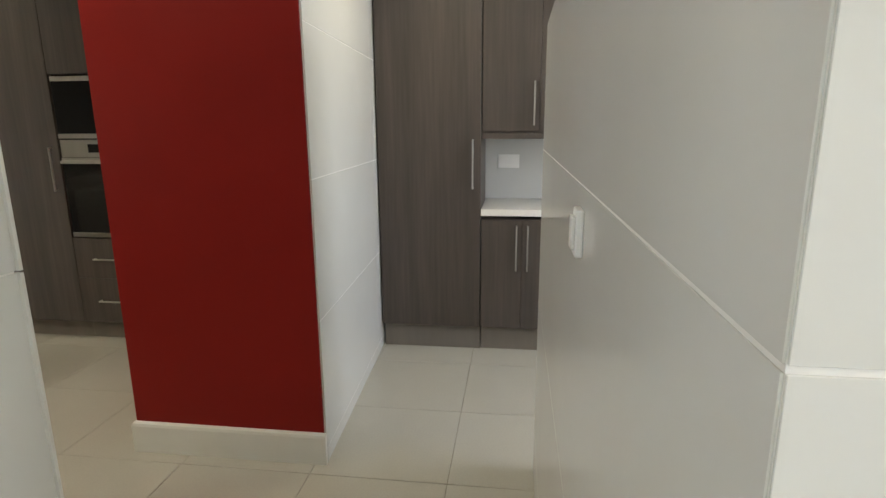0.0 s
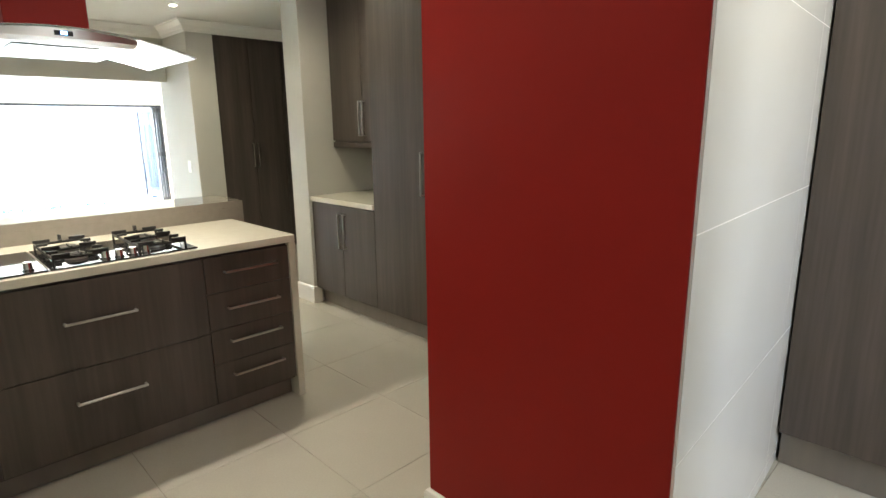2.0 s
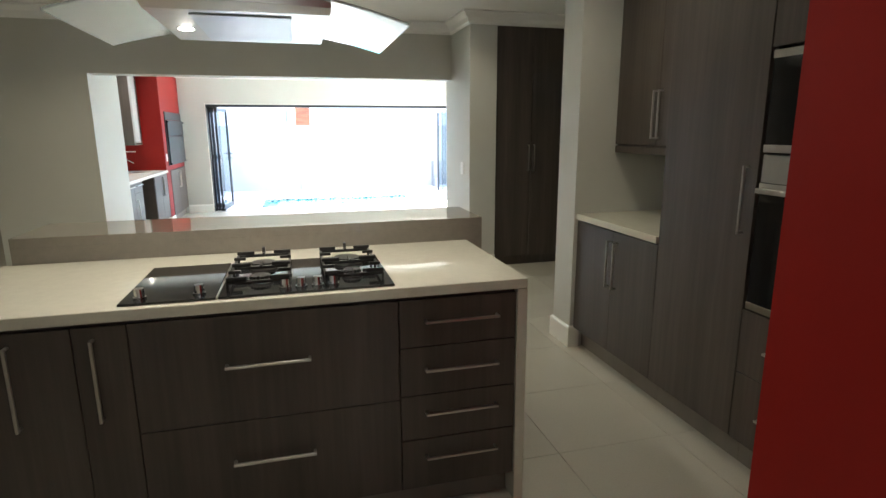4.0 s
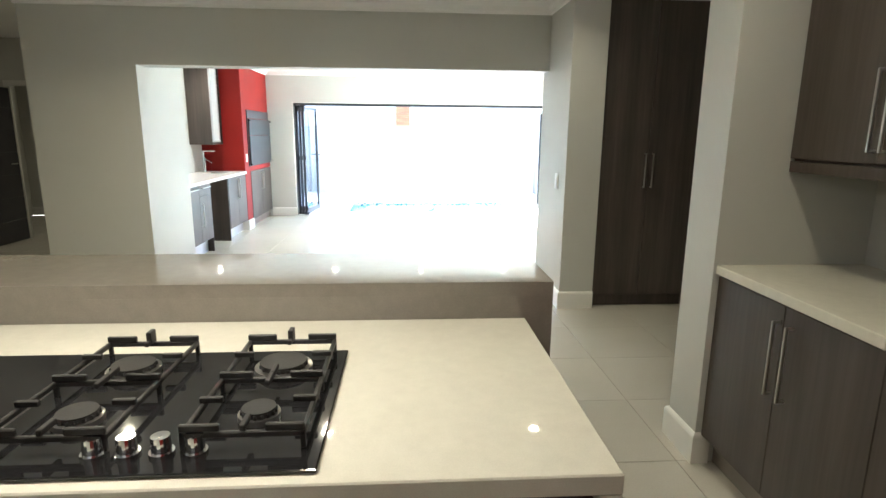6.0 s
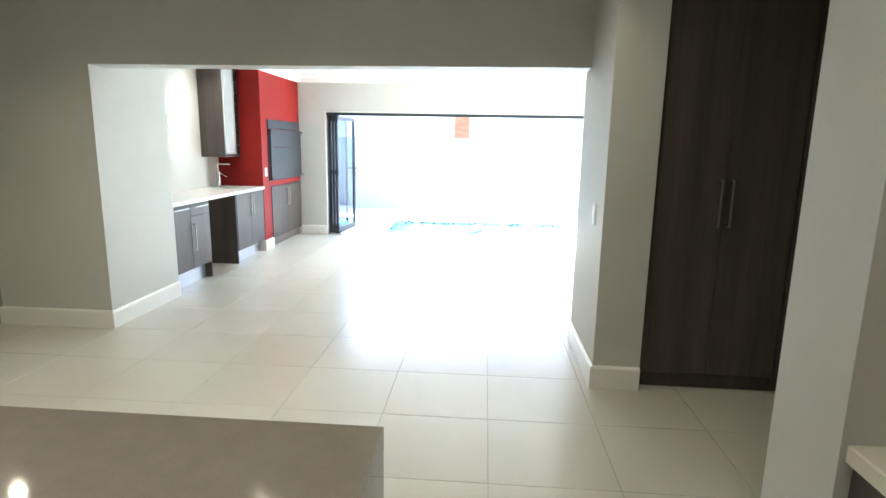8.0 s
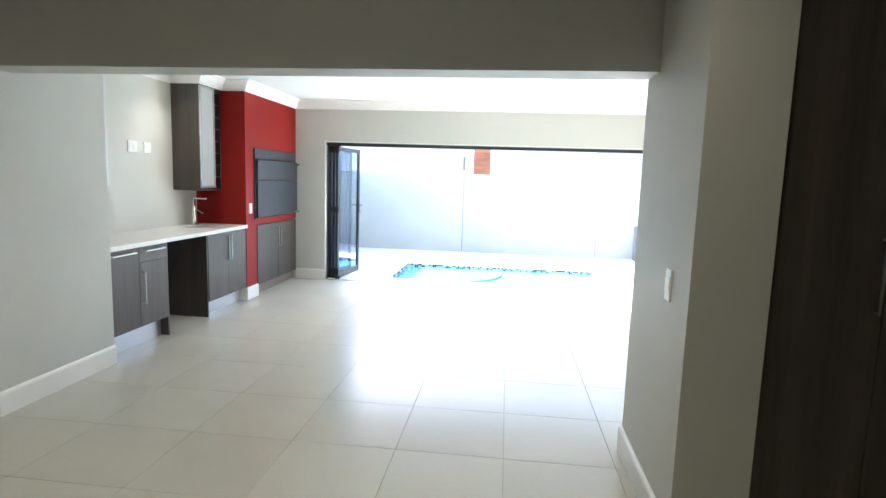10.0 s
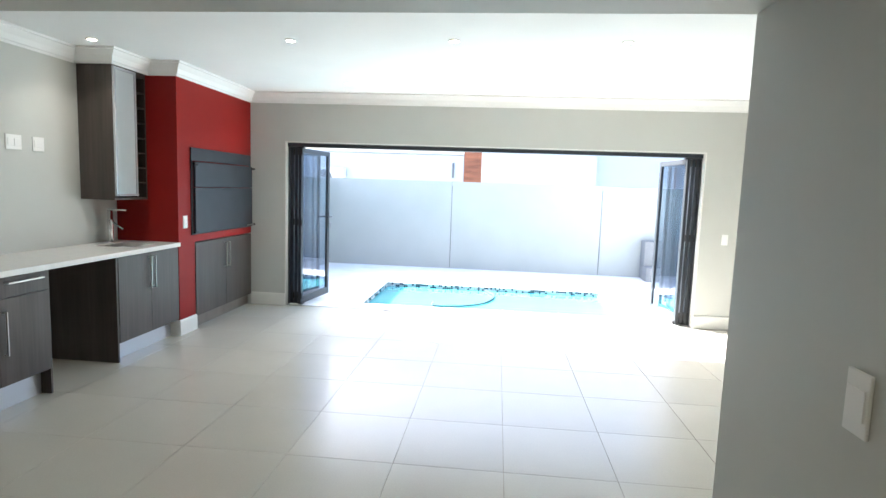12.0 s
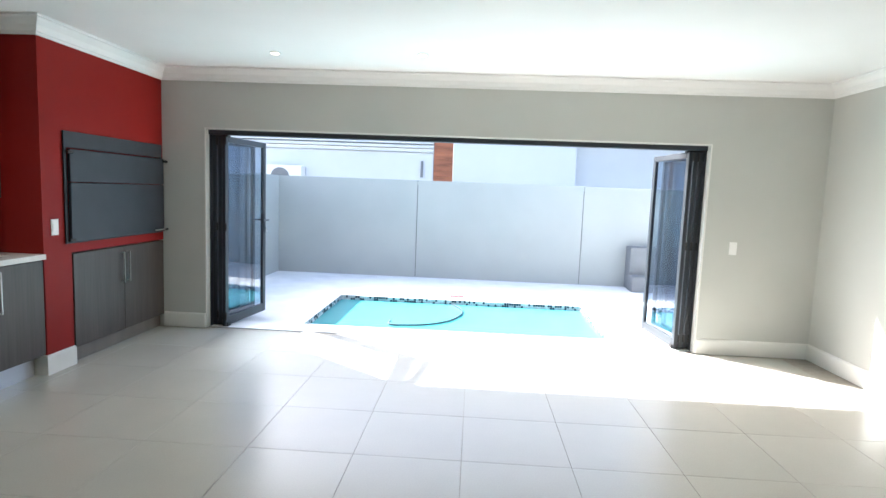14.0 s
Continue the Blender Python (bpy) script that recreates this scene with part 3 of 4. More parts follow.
for i in range(13):
    s = -1 + 2 * i / 12
    x = hc + s * 0.265
    zt_, zb = 1.899 - 0.074 * (s * 0.5) ** 2, 1.852
    yf = 3.05 + 0.03 * s * s
    prof.append([bm.verts.new(Vector(c) + ORIGIN) for c in ((x, yf, zb + 0.012), (x, 3.13, zb), (x, 3.72, zb), (x, 3.72, zt_), (x, yf, zt_))])
for r, s in zip(prof, prof[1:]):
    for j in range(5):
        bm.faces.new((r[j], r[(j + 1) % 5], s[(j + 1) % 5], s[j]))
bm.faces.new(prof[0]), bm.faces.new(prof[-1])
body = part("body", bm, STEEL, hood, "brushed steel hood body")
boxes("filter", body, ALU_PLINTH, [(hc - 0.15, hc + 0.15, 3.18, 3.66, 1.847, 1.8515)], 0.002, "aluminium mesh grease filter")
for lx in (hc - 0.20, hc + 0.20):
    bm = bmesh.new()
    add_tube(bm, (lx, 3.45, 1.849), (lx, 3.45, 1.8518), 0.031, 24)
    rim = part("lamp_rim", bm, CHROME, body)
    bm = bmesh.new()
    add_tube(bm, (lx, 3.45, 1.8475), (lx, 3.45, 1.8488), 0.023, 24)
    part("lens", bm, HOODGLOW, body, "lit lamp lens")
    hl = new("hood_lamp", bpy.data.lights.new("hood_lamp", "AREA"))
    hl.data.shape, hl.data.size, hl.data.energy, hl.data.color = "DISK", 0.05, 0.32, (1.0, 0.88, 0.70)
    hl.location = Vector((lx, 3.45, 1.845)) + ORIGIN
boxes("control_display", body, BLACKGLASS, [(hc - 0.03, hc + 0.03, 3.042, 3.052, 1.872, 1.89)], 0.001)
boxes("display_light", body, BLUELED, [(hc - 0.01, hc + 0.01, 3.040, 3.0415, 1.876, 1.886)], 0.0005)
boxes("flue", hood, RED, [(1.065, 1.355, 3.28, 3.56, 1.911, H)], 0.002, "red painted flue cover")
ORIGIN.xy = (0, 0)

# ---- bar counter of the lounge ----
fb_ = facing("+x", -0.75)
GB = "bar counter units"
b1 = thing("base_cabinet", (-1.1, 8.9, 0), "grey brown laminate base cabinet with door and drawer", "cabinet", GB)
boxes("body", b1, LAMINATE, [fb_(8.55, 9.335, -0.58, -0.001, 0.17, 0.868)], 0.001)
boxes("side_panel", b1, LAMINATE, [(-1.33, -0.735, 9.336, 9.354, 0, 0.868)], 0.001)
front(b1, fb_, "door", 8.55, 8.95, 0.18, 0.865, ("h", 8.60, 8.89, 0.83))
front(b1, fb_, "drawer", 8.95, 9.335, 0.735, 0.865, ("h", 9.005, 9.28, 0.83))
front(b1, fb_, "door", 8.95, 9.335, 0.18, 0.735, ("v", 0.375, 0.655, 8.985))
boxes("plinth", b1, ALU_PLINTH, [fb_(8.55, 9.335, -0.10, -0.06, 0, 0.17)], 0.001, "brushed aluminium plinth")
b2 = thing("base_cabinet", (-1.1, 10.35, 0), "grey brown laminate sink cabinet with two doors", "cabinet", GB)
boxes("body", b2, LAMINATE, [fb_(10.04, 10.885, -0.58, -0.001, 0.15, 0.868)], 0.001)
boxes("side_panel", b2, LAMINATE, [(-1.33, -0.735, 10.018, 10.036, 0, 0.868)], 0.001)
front(b2, fb_, "door", 10.04, 10.46, 0.16, 0.865, ("v", 0.55, 0.835, 10.425))
front(b2, fb_, "door", 10.46, 10.88, 0.16, 0.865, ("v", 0.55, 0.835, 10.485))
boxes("plinth", b2, ALU_PLINTH, [fb_(10.04, 10.86, -0.10, -0.06, 0, 0.15)], 0.001, "brushed aluminium plinth")
ct = thing("bar_counter", (-1.1, 9.7, 0.87), "white quartz counter top with an undermount sink", "counter top")
SX0, SX1, SY0, SY1 = -1.19, -0.86, 10.36, 10.74
boxes("slab", ct, WHITEQ, [(-1.348, -0.71, 8.545, SY0, 0.872, 0.91), (-1.348, -0.71, SY1, 10.887, 0.872, 0.91), (-1.348, SX0, SY0, SY1, 0.872, 0.91), (SX1, -0.71, SY0, SY1, 0.872, 0.91)], 0.0)
sink = thing("sink", (-1.04, 10.55, 0.75), "small steel undermount sink bowl", "sink")
boxes("bowl", sink, STEEL, [(SX0, SX1, SY0, SY1, 0.869, 0.8715), (SX0 - 0.002, SX0, SY0, SY1, 0.8695, 0.90), (SX1, SX1 + 0.001, SY0, SY1, 0.8695, 0.90)], 0.0)
tap = thing("tap", (-1.25, 10.66, 0.91), "chrome mixer tap with a flat square spout", "tap")
bm = bmesh.new()
add_tube(bm, (-1.25, 10.66, 0.91), (-1.25, 10.66, 0.925), 0.03, 20)
add_tube(bm, (-1.25, 10.66, 0.925), (-1.25, 10.66, 1.12), 0.026, 20)
part("body", bm, CHROME, tap)
boxes("spout", tap, CHROME, [(-1.265, -1.08, 10.64, 10.68, 1.205, 1.222), (-1.265, -1.235, 10.64, 10.68, 1.10, 1.206)], 0.003)
bm = bmesh.new()
add_tube(bm, (-1.23, 10.66, 1.10), (-1.13, 10.66, 1.04), 0.008, 10)
part("lever", bm, CHROME, tap)


def wall_unit(y0, y1, door, rack, label, x=-1.12):
    w = thing("wall_cabinet", (-1.27, (y0 + y1) / 2, 1.31), label, "cabinet", "lounge wall cabinets")
    zt = LOUNGE_CEILING - 0.10
    bs = [(-1.348, x, y0, y0 + 0.018, 1.31, zt), (-1.348, x, y1 - 0.018, y1, 1.31, zt), (-1.348, x, y0 + 0.018, y1 - 0.018, 1.31, 1.33), (-1.348, -1.33, y0 + 0.018, y1 - 0.018, 1.33, zt), (-1.348, x, y0 + 0.018, y1 - 0.018, zt - 0.06, zt)]
    if rack:
        bs.append((-1.348, x, rack[0] - 0.018, rack[0], 1.33, zt - 0.06))
    boxes("body", w, LAMINATE, bs, 0.001)
    for k in range(1, 4):
        boxes("shelf", w, LAMINATE, [(-1.33, x - 0.03, door[0] + 0.002, door[1] - 0.002, 1.33 + k * 0.27, 1.345 + k * 0.27)], 0.0)
    d0, d1, z0, z1 = door[0], door[1], 1.345, zt - 0.03
    fr = boxes("glass_door", w, ALU_PLINTH, [(x + 0.001, x + 0.02, d0, d0 + 0.022, z0, z1), (x + 0.001, x + 0.02, d1 - 0.022, d1, z0, z1), (x + 0.001, x + 0.02, d0 + 0.022, d1 - 0.022, z0, z0 + 0.022), (x + 0.001, x + 0.02, d0 + 0.022, d1 - 0.022, z1 - 0.022, z1)], 0.001, "aluminium framed door")
    boxes("pane", fr, FROST, [(x + 0.007, x + 0.012, d0 + 0.022, d1 - 0.022, z0 + 0.022, z1 - 0.022)], 0.0, "frosted glass pane")
    boxes("handle", fr, STEEL, [(x + 0.02, x + 0.034, d0 + 0.01, d1 - 0.01, z0 + 0.006, z0 + 0.016)], 0.001)
    if rack:
        n = 8
        for k in range(1, n):
            z = 1.33 + (zt - 0.06 - 1.33) * k / n
            boxes("rack_shelf", w, LAMINATE, [(-1.33, x - 0.002, rack[0], rack[1], z - 0.006, z + 0.006)], 0.0)
    return w


wall_unit(10.43, 10.885, (10.435, 10.725), (10.752, 10.867), "dark laminate wall cabinet with frosted door and wine rack", -1.03)
wall_unit(8.56, 9.12, (8.66, 9.115), None, "dark laminate wall cabinet with frosted glass door")

# ---- built-in barbecue ----
br = thing("built_in_barbecue", (-0.75, 11.7, 0.96), "dark grey steel built-in barbecue with closed flap doors", "barbecue")
boxes("frame", br, BRAAI, [(-0.728, -0.715, 11.10, 12.41, 1.70, 1.825), (-0.728, -0.715, 11.10, 11.13, 0.965, 1.70), (-0.728, -0.715, 12.38, 12.41, 0.965, 1.70), (-0.728, -0.715, 11.13, 12.38, 0.965, 0.985)], 0.002)
boxes("upper_flap", br, BRAAI, [(-0.714, -0.690, 11.13, 12.40, 1.44, 1.69)], 0.004)
boxes("lower_flap", br, BRAAI, [(-0.714, -0.690, 11.13, 12.40, 0.975, 1.435)], 0.004)
for y in (11.115, 12.405):
    bm = bmesh.new()
    add_tube(bm, (-0.68, y - 0.03, 1.665), (-0.68, y + 0.03, 1.665), 0.012, 12)
    part("pivot", bm, IRON, br)
    bm = bmesh.new()
    add_tube(bm, (-0.68, y - 0.03, 0.995), (-0.68, y + 0.03, 0.995), 0.012, 12)
    part("pivot", bm, IRON, br)
bm = bmesh.new()
add_tube(bm, (-0.662, 12.18, 1.0), (-0.662, 12.36, 1.0), 0.008, 10)
part("handle", bm, CHROME, br)
fbc = facing("+x", -0.745)
bc = thing("barbecue_cupboard", (-1.0, 11.7, 0), "grey brown laminate two-door cupboard below the barbecue", "cupboard")
boxes("body", bc, LAMINATE, [(-1.245, -0.746, 11.18, 12.435, 0.12, 0.882)], 0.001)
front(bc, fbc, "door", 11.18, 11.805, 0.125, 0.88, ("v", 0.56, 0.835, 11.768))
front(bc, fbc, "door", 11.805, 12.435, 0.125, 0.88, ("v", 0.56, 0.835, 11.845))
boxes("plinth", bc, PLINTH, [(-1.245, -0.77, 11.18, 12.435, 0, 0.12)])


# ---- switches and sockets ----
def plate(name, label, box, inner, out):
    """out: axis letter and sign of the side that faces the room."""
    p = thing(name, ((box[0] + box[1]) / 2, (box[2] + box[3]) / 2, box[4]), label, "socket" if "socket" in name else "switch")
    boxes("plate", p, PLASTIC, [box], 0.002)
    for q in inner:
        boxes("rocker", p, PLASTIC, [q], 0.0008)


def plate_x(name, label, x, s, y0, y1, z0, z1, cols, rows_n=1, hh=0.5):
    a, b = (x, x + s * 0.008), (x + s * 0.0082, x + s * 0.012)
    inner = []
    w = (y1 - y0) * 0.8 / cols
    for c in range(cols):
        ya = y0 + (y1 - y0) * 0.1 + c * w
        zc = (z0 + z1) / 2
        inner.append((min(b), max(b), ya + 0.002, ya + w - 0.002, zc - (z1 - z0) * hh / 2, zc + (z1 - z0) * hh / 2))
    plate(name, label, (min(a), max(a), y0, y1, z0, z1), inner, "x")


plate_x("light_switch", "white light switch on the grey opening wall", 3.05, -1, 7.072, 7.148, 1.027, 1.162, 1)
plate_x("socket", "white wall socket above the bar counter", -1.35, 1, 9.705, 9.845, 1.69, 1.80, 2)
plate_x("socket", "white wall socket above the bar counter", -1.35, 1, 9.945, 10.055, 1.69, 1.80, 1)
plate_x("light_switch", "white light switch on the red chimney breast", -0.73, 1, 10.965, 11.035, 1.04, 1.16, 1)
ORIGIN.xy = (-0.095, -0.09)
plate_x("socket", "white double socket on the scullery splashback", 3.828, -1, 0.12, 0.27, 1.18, 1.275, 4, 1, 0.25)
ORIGIN.xy = (0, 0)
p = thing("light_switch", (4.85, 12.44, 0.97), "white light switch on the grey wall", "switch")
boxes("plate", p, PLASTIC, [(4.835, 4.905, 12.437, 12.445, 0.98, 1.10)], 0.002)
boxes("rocker", p, PLASTIC, [(4.855, 4.885, 12.433, 12.4368, 1.01, 1.07)], 0.0008)
ORIGIN.xy = (-0.095, -0.09)
p = thing("isolator_switch", (0.70, 0.045, 1.25), "small white isolator switch on the tiled partition", "switch")
boxes("plate", p, PLASTIC, [(0.676, 0.724, 0.0401, 0.052, 1.278, 1.352)], 0.002)
boxes("rocker", p, PLASTIC, [(0.684, 0.716, 0.0523, 0.058, 1.29, 1.34)], 0.001)
ORIGIN.xy = (0, 0)

# ---- downlights ----
# the added, unseen lamps get the same fitting as the rest
for lx, ly, lz in DOWNLIGHTS:
    d = thing("downlight", (lx, ly, lz), "small round recessed ceiling downlight, lit", "ceiling light", "ceiling downlights")
    bm = bmesh.new()
    ring(bm, (lx, ly, lz - 0.003), 0.037, 0.007, 24)
    part("rim", bm, TRIM, d, "white metal rim")
    bm = bmesh.new()
    add_tube(bm, (lx, ly, lz - 0.006), (lx, ly, lz - 0.001), 0.030, 24)
    part("lens", bm, LAMPGLOW, d, "lit lamp lens")

# ---- hall door ----
hd = thing("hall_door", (-3.58, 9.8, 0), "dark charcoal panelled door standing open in the hall", "door")
leaf = boxes("leaf", hd, DOORWOOD, [(-3.60, -3.565, 9.44, 10.24, z0, z1) for z0, z1 in ((0.01, 0.30), (0.306, 0.60), (0.606, 0.90), (0.906, 1.20), (1.206, 1.50), (1.506, 1.78), (1.786, 2.04))], 0.003)
boxes("leaf_core", hd, DOORWOOD, [(-3.594, -3.571, 9.445, 10.235, 0.012, 2.035)], 0.0)
bm = bmesh.new()
add_tube(bm, (-3.565, 10.12, 1.05), (-3.51, 10.12, 1.05), 0.012, 12)
add_tube(bm, (-3.515, 10.13, 1.05), (-3.515, 10.0, 1.05), 0.010, 12)
part("handle", bm, CHROME, hd, "chrome lever handle")
structure("door_frame_hall", TRIM, [(-3.64, -3.56, 10.262, 10.279, 0, 2.14), (-3.56, -1.69, 10.262, 10.279, 2.07, 2.14)], "white painted door frame")


# ---- folding doors ----
def fold_leaf(m, lock, label):
    """A glazed leaf 0.80 wide; local x along the leaf, z up."""
    L = thing("folding_door_leaf", (0, 0, 0), label, "door", "folding glass door leaves")
    w, h, s, t = 0.80, 1.93, 0.058, 0.019
    fr = boxes("frame", L, CHARCOAL, [(0, s, -t, t, 0, h), (w - s, w, -t, t, 0, h), (s, w - s, -t, t, 0, 0.09), (s, w - s, -t, t, h - s, h)], 0.003)
    pane = boxes("pane", L, DOORGLASS, [(s, w - s, -0.003, 0.003, 0.09, h - s)], 0.0, "blue tinted glass pane")
    pane.visible_shadow = False
    for z in (0.06, 0.98, h - 0.09):
        bm = bmesh.new()
        add_tube(bm, (0.0, -t - 0.006, z), (0.0, -t - 0.006, z + 0.08), 0.011, 10)
        part("hinge", bm, IRON, fr)
    for z0, z1 in ((-0.012, 0.03), (h - 0.012, h + 0.022)):
        boxes("roller", fr, IRON, [(0.02, 0.045, -t - 0.014, t + 0.014, z0, z1), (0.055, 0.08, -t - 0.01, t + 0.01, z0, z1)], 0.003)
    if lock:
        hb = boxes("handle_plate", fr, CHARCOAL, [(w - 0.05, w - 0.015, -t - 0.008, -t, 0.93, 1.13)], 0.002)
        bm = bmesh.new()
        for sd in (-1, 1):
            add_tube(bm, (w - 0.032, sd * t, 1.06), (w - 0.032, sd * (t + 0.05), 1.06), 0.009, 10)
            add_tube(bm, (w - 0.028, sd * (t + 0.05), 1.06), (w - 0.15, sd * (t + 0.05), 1.06), 0.009, 10)
        part("lever", bm, CHARCOAL, fr)
        bm = bmesh.new()
        add_tube(bm, (w - 0.032, -t - 0.03, 0.97), (w - 0.032, -t, 0.97), 0.006, 10)
        add_box(bm, (w - 0.045, w - 0.02, -t - 0.034, -t - 0.03, 0.91, 0.975), 0.001)
        part("key", bm, CHROME, fr, "key with tag in the lock")
    L.matrix_basis = m
    return L


for i, (x, y, a, lock) in enumerate(((-0.250, 12.56, 90, 0), (-0.196, 12.56, 88.5, 0), (-0.130, 12.50, 82, 1), (4.553, 12.56, 90, 0), (4.502, 12.56, 91.5, 0), (4.448, 12.54, 96, 0))):
    fold_leaf(pose(x, y, 0.015, 0, 0, a), lock, "charcoal aluminium framed glass folding door leaf, folded open")
structure("door_track", CHARCOAL, [(-0.283, 4.583, 12.50, 12.60, 1.955, 2.0), (-0.283, -0.277, 12.52, 12.60, 0, 1.955), (4.577, 4.583, 12.52, 12.60, 0, 1.955)], "charcoal aluminium door track")
structure("door_sill", CHARCOAL, [(-0.283, 4.584, 12.490, 12.504, -0.06, -0.0015)], "thin dark door guide channel in the floor")
structure("threshold", DECK, [(-0.283, 4.584, 12.506, 12.798, -0.06, 0.0)], "pale paved threshold outside the door guide")

# ---- patio, pool and garden wall ----
PX0, PX1, PY0, PY1, DZ = 0.53, 3.95, 13.00, 14.82, -0.06
deck = structure("deck", DECK, [(-1.09, 7.4, 12.80, PY0, -0.30, DZ), (-1.09, PX0, PY0, PY1, -0.30, DZ), (PX1, 7.4, PY0, PY1, -0.30, DZ), (-1.09, 7.4, PY1, 16.75, -0.30, DZ)], "bright pale paved pool deck")
pool = structure("pool_basin", POOLWALL, [(PX0 - 0.02, PX1 + 0.02, PY0 - 0.02, PY1 + 0.02, -1.5, -1.4), (PX0 - 0.1, PX0, PY0, PY1, -1.4, -0.302), (PX1, PX1 + 0.1, PY0, PY1, -1.4, -0.302), (PX0 - 0.1, PX1 + 0.1, PY1, PY1 + 0.1, -1.4, -0.302), (PX0 - 0.1, PX1 + 0.1, PY0 - 0.1, PY0, -1.4, -0.302), (PX1 - 0.55, PX1, PY0, PY1, -1.4, -0.30)], "turquoise pool basin with an entry step")
water = structure("water", WATER, [(PX0 + 0.001, PX1 - 0.001, PY0 + 0.001, PY1 - 0.001, -0.135, -0.125)], "clear turquoise pool water")
water.visible_shadow = False
bmd, bmp = bmesh.new(), bmesh.new()
rng = random.Random(5)
q = 0.034
for k in range(int((PX1 - PX0) / q)):
    for j in range(3):
        add_box(bmd if rng.random() < 0.42 else bmp, (PX0 + k * q + 0.002, PX0 + (k + 1) * q - 0.002, PY1 - 0.006, PY1 + 0.001, DZ - 0.004 - (j + 1) * q, DZ - 0.006 - j * q))
for k in range(int((PY1 - PY0) / q)):
    for j in range(3):
        for xx in (PX0, PX1):
            add_box(bmd if rng.random() < 0.42 else bmp, (xx - 0.001 if xx == PX0 else xx - 0.006, xx + 0.006 if xx == PX0 else xx + 0.001, PY0 + k * q + 0.002, PY0 + (k + 1) * q - 0.002, DZ - 0.004 - (j + 1) * q, DZ - 0.006 - j * q))
tagged(link_mesh("dark_mosaic", bmd, MOSAIC_DARK, pool), kind="stuff")
tagged(link_mesh("pale_mosaic", bmp, MOSAIC_PALE, pool), kind="stuff")
bm = bmesh.new()
pts = [(1.43, 13.62), (1.45, 13.43), (1.65, 13.43), (1.92, 13.53), (2.14, 13.76), (2.27, 14.08), (2.29, 14.36), (2.21, 14.62), (2.12, 14.79)]
fine = []
for i in range(len(pts) - 1):
    p0, p1, p2, p3 = (Vector(pts[max(0, min(len(pts) - 1, i + k))]) for k in (-1, 0, 1, 2))
    for s in range(6):
        u = s / 6
        fine.append(0.5 * ((2 * p1) + (p2 - p0) * u + (2 * p0 - 5 * p1 + 4 * p2 - p3) * u * u + (3 * p1 - p0 - 3 * p2 + p3) * u ** 3))
hose_rings = []
for i, p in enumerate(fine):
    way = (fine[min(i + 1, len(fine) - 1)] - fine[max(i - 1, 0)]).normalized()
    side = Vector((way.y, -way.x))
    hose_rings.append([bm.verts.new((p.x + side.x * 0.011 * math.cos(w * math.pi / 4), p.y + side.y * 0.011 * math.cos(w * math.pi / 4), -0.112 + 0.011 * math.sin(w * math.pi / 4))) for w in range(8)])
for r, s in zip(hose_rings, hose_rings[1:]):
    for w in range(8):
        bm.faces.new((r[w], s[w], s[(w + 1) % 8], r[(w + 1) % 8]))
bm.faces.new(hose_rings[0]), bm.faces.new(hose_rings[-1])
tagged(link_mesh("pool_hose", bm, BLACKHOSE, base=(1.8, 13.9, -0.19)), "dark pool cleaner hose floating on the water", "hose")
tagged(boxes("skimmer_lid", None, mat("pink lid plastic", (0.36, 0.10, 0.10), 0.5), [(2.09, 2.29, 15.02, 15.18, DZ, DZ + 0.012)], 0.003, base=(1.96, 15.1, DZ)), "pale red skimmer lid on the deck", "lid")

GY, GT = 16.75, 1.655
structure("garden_wall_north", GWALL, [(-1.29, 1.384, GY, GY + 0.2, -0.3, GT), (1.396, 4.273, GY, GY + 0.2, -0.3, GT), (4.285, 7.4, GY, GY + 0.2, -0.3, GT), (1.38, 1.40, GY + 0.02, GY + 0.18, -0.3, GT - 0.02), (4.269, 4.289, GY + 0.02, GY + 0.18, -0.3, GT - 0.02)], "pale grey plastered garden wall with joints")
structure("wall_joint", JOINT, [(1.3845, 1.3955, GY + 0.012, GY + 0.019, -0.05, GT - 0.08), (4.2735, 4.2845, GY + 0.012, GY + 0.019, -0.05, GT - 0.08)], "dark movement joints in the garden wall")
structure("garden_wall_west", GWALL, [(-1.29, -1.09, 12.77, GY, -0.3, GT)], "pale grey plastered garden wall")
structure("garden_wall_east", GWALL, [(7.2, 7.4, 12.77, GY, -0.3, GT)], "pale grey plastered garden wall")
bench = thing("garden_bench", (5.3, 16.3, DZ), "grey plastered masonry step bench at the garden wall", "bench")
boxes("seat", bench, BENCH, [(5.04, 6.6, 16.20, 16.47, DZ, 0.20)], 0.01)
boxes("back", bench, BENCH, [(5.06, 6.6, 16.472, 16.748, DZ, 0.66)], 0.01)

# ---- neighbouring house ----
NY = 20.5
nh = thing("neighbour_house", (2, NY, -0.3), "white plastered neighbouring house with a red cedar panel", "house")
for wb in ((-6.0, 1.36, NY, NY + 0.3, -0.3, 2.39), (1.84, 4.77, NY - 0.02, NY + 0.3, -0.3, 3.2), (4.771, 9.0, NY + 0.6, NY + 0.9, -0.3, 3.2), (4.62, 4.77, NY + 0.301, NY + 0.9, -0.3, 3.2)):
    boxes("wall", nh, HOUSE, [wb], 0.0)
for k in range(3):
    boxes("fascia", nh, HOUSE, [(-6.0, 1.36, NY - 0.06 - 0.05 * k, NY + 0.25, 2.40 + 0.095 * k, 2.47 + 0.095 * k)], 0.004)
boxes("roof", nh, HOUSE, [(-6.2, 9.0, NY - 0.25, NY + 6, 3.21, 3.35)], 0.01)
for k in range(14):
    z = 1.3 + k * 0.135
    boxes("cedar_board", nh, CEDAR, [(1.37, 1.83, NY - 0.03, NY + 0.1, z, z + 0.1335)], 0.004)
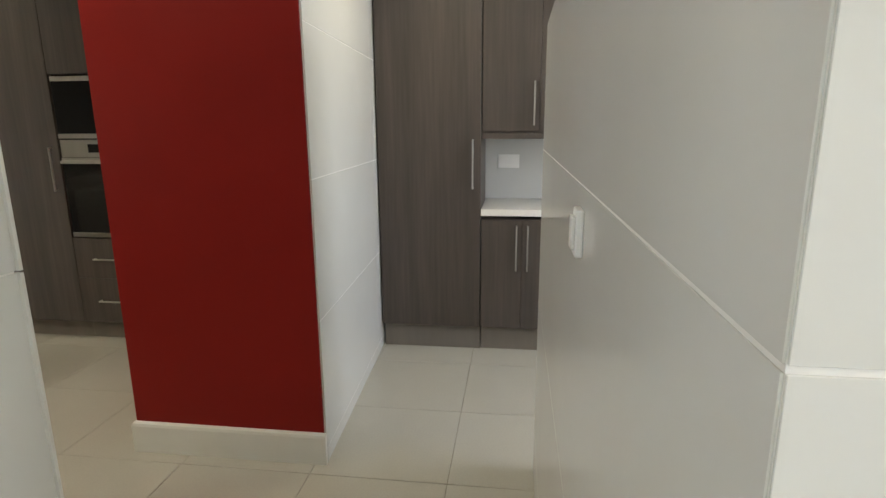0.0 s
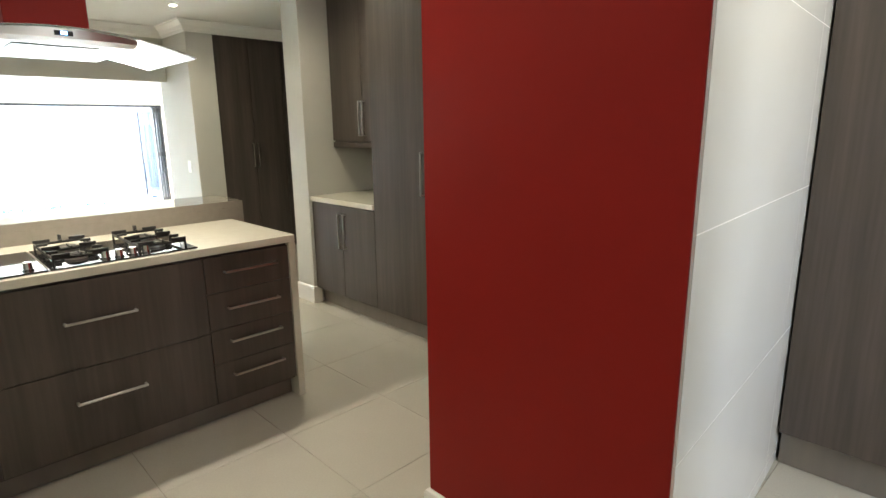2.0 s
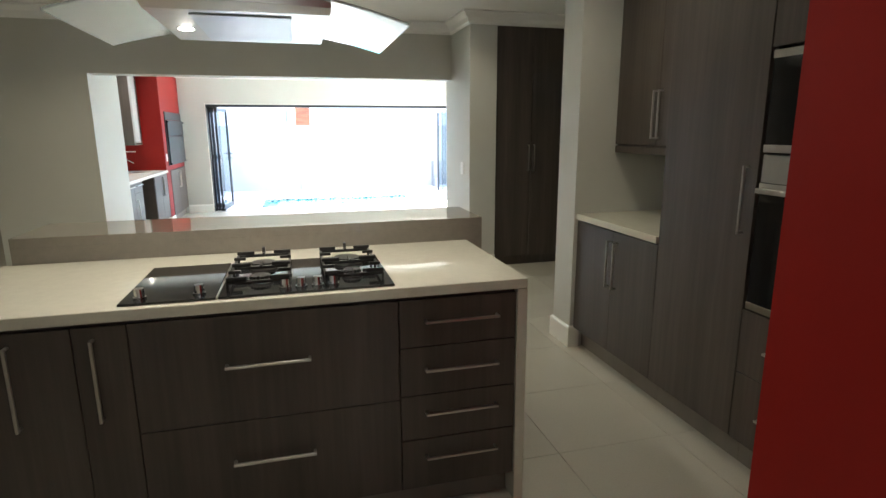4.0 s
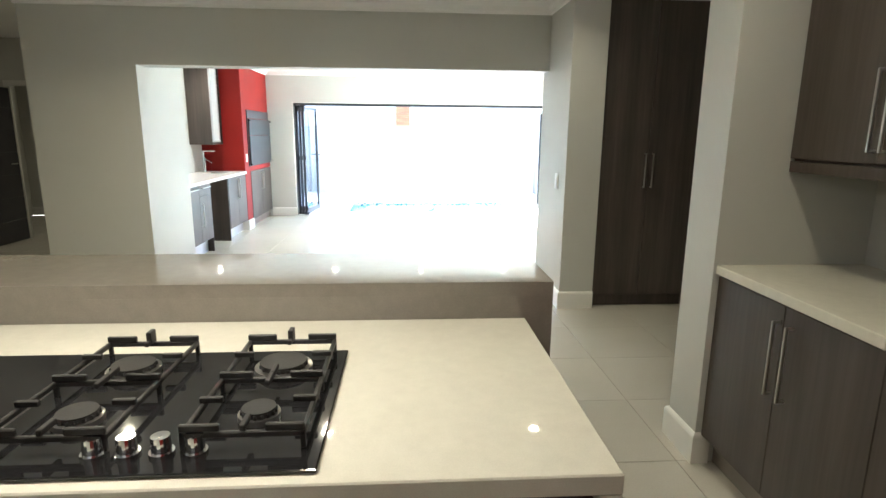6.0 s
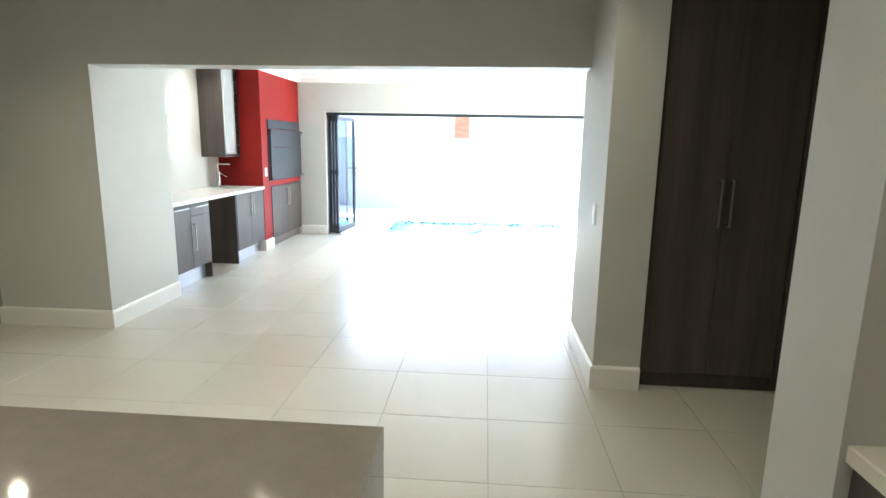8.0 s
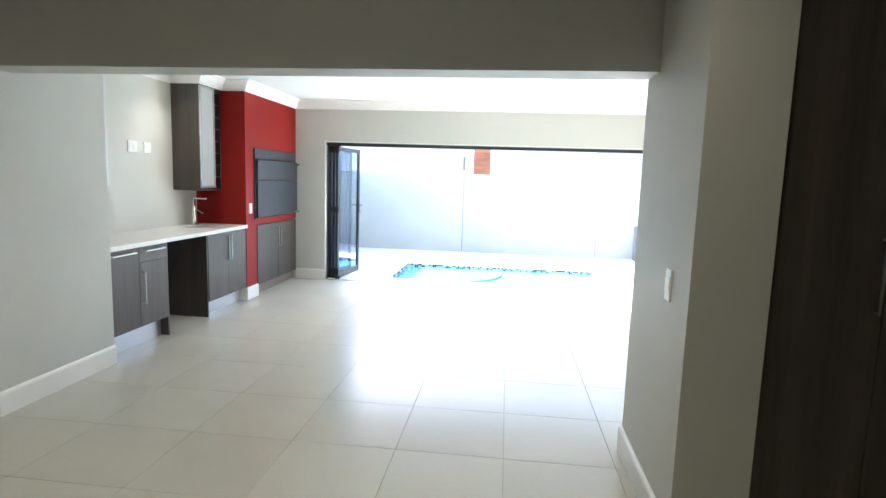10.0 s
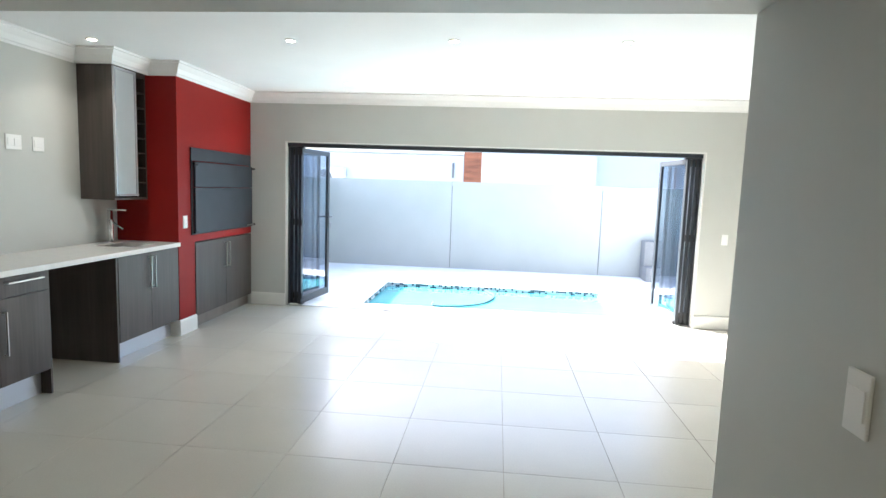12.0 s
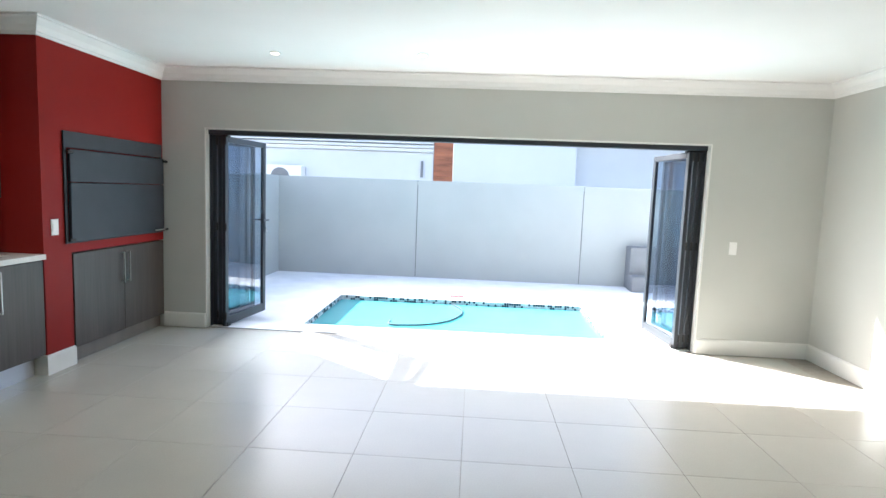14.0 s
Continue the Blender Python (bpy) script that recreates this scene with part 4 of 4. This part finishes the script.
ac = thing("air_conditioner", (-2.35, NY - 0.3, 1.35), "white outdoor air conditioner unit on the house wall", "air conditioner")
boxes("casing", ac, TRIM, [(-2.62, -1.78, NY - 0.34, NY - 0.02, 1.4, 1.97)], 0.015)
bm = bmesh.new()
add_tube(bm, (-2.30, NY - 0.355, 1.68), (-2.30, NY - 0.342, 1.68), 0.23, 28)
part("fan_grille", bm, BENCH, ac, "dark round fan grille")
boxes("bracket", ac, TRIM, [(-2.6, -2.55, NY - 0.3, NY, 1.3, 1.4), (-2.15, -2.1, NY - 0.3, NY, 1.3, 1.4)], 0.002)
bp_ = thing("drain_pipe", (0.9, NY - 0.05, 1.5), "short pale pipe bracket on the house wall", "pipe")
bm = bmesh.new()
add_tube(bm, (1.09, NY - 0.05, 1.80), (1.09, NY - 0.05, 2.19), 0.03, 12)
part("pipe", bm, BENCH, bp_)

# ---- wall tiles and floor tiles ----


def tile_sheet(parent, a0, a1, z_joints, make, wide=1.2):
    n = 0
    zs = z_joints
    u = a0
    while u < a1 - 1e-6:
        v = min(a1, u + wide)
        for z0, z1 in zip(zs, zs[1:]):
            bm = bmesh.new()
            add_box(bm, make(u + 0.0016, v - 0.0016, z0 + 0.0018, z1 - 0.0018), 0.0004)
            link_mesh("tile", bm, WTILE, parent)
        u = v


ZJ = [0.0, 0.07, 0.67, 1.27, 1.87, 2.47, H]
ZN = [0.0, 0.055, 0.655, 1.255, 1.855, 2.455, H]
ORIGIN.xy = (-0.095, -0.09)
back = structure("tile_bed", WGROUT, [(1.962, 3.838, 0.954, 0.9625, 0, H)], "white grout bed")
tile_sheet(back, 1.957, 3.838, ZJ, lambda u, v, a, b: (u, v, 0.9528, 0.9555, a, b))
# the tiled south face of the red block runs slightly askew
for ob in (red_wall, back, *back.children):
    off = root_of(ob)
    for v in ob.data.vertices:
        x, y = v.co.x + off.x, v.co.y + off.y
        if y < 1.2:
            v.co.y += 0.052 * (x - 1.862)
bed2 = structure("tile_bed_north", WGROUT, [(-2.2, 0.588, 0.931, 0.939, 0, H)], "white grout bed")
tile_sheet(bed2, -2.2, 0.595, ZN, lambda u, v, a, b: (u, v, 0.9298, 0.9325, a, b))
tile_sheet(bed2, 0.922, 1.10, ZN, lambda u, v, a, b: (0.591, 0.598, u, v, a, b))
ZP = [0.0, 0.185, 0.785, 1.385, 1.84]
tile_sheet(partition, 0.051, 2.027, ZP, lambda u, v, a, b: (u, v, 0.0368, 0.0400, a, b), 1.98)
tile_sheet(partition, -2.35, 0.0400, ZP, lambda u, v, a, b: (0.0508, 0.0540, u, v, a, b), 1.20)
ORIGIN.xy = (0, 0)

S = 0.604
GX, GYO = 2.382, 9.978
tile_me = None
rest = bmesh.new()
for i in range(-13, 7):
    for j in range(-21, 6):
        x0, y0 = GX + i * S, GYO + j * S
        if x0 < -5.0 or x0 > 5.4 or y0 < -2.5 or y0 > 12.35:
            continue
        y1 = min(y0 + S - 0.0028, 12.487)
        if -0.75 <= x0 <= 5.3 and y0 > 1.2 and abs(y1 - y0 - S + 0.0028) < 1e-4:
            if tile_me is None:
                bm = bmesh.new()
                add_box(bm, (0, S - 0.0028, 0, S - 0.0028, -0.012, 0), 0.0004)
                tile_me = bpy.data.meshes.new("floor_tile")
                bm.to_mesh(tile_me)
                bm.free()
                tile_me.materials.append(FLOOR)
            t = new("floor_tile", tile_me)
            t.parent = floor
            t.location = Vector((x0, y0, 0)) - floor.location
        else:
            add_box(rest, (x0, x0 + S - 0.0028, y0, y1, -0.012, 0), 0.001)
tagged(link_mesh("outer_floor_tiles", rest, FLOOR, floor), kind="stuff")
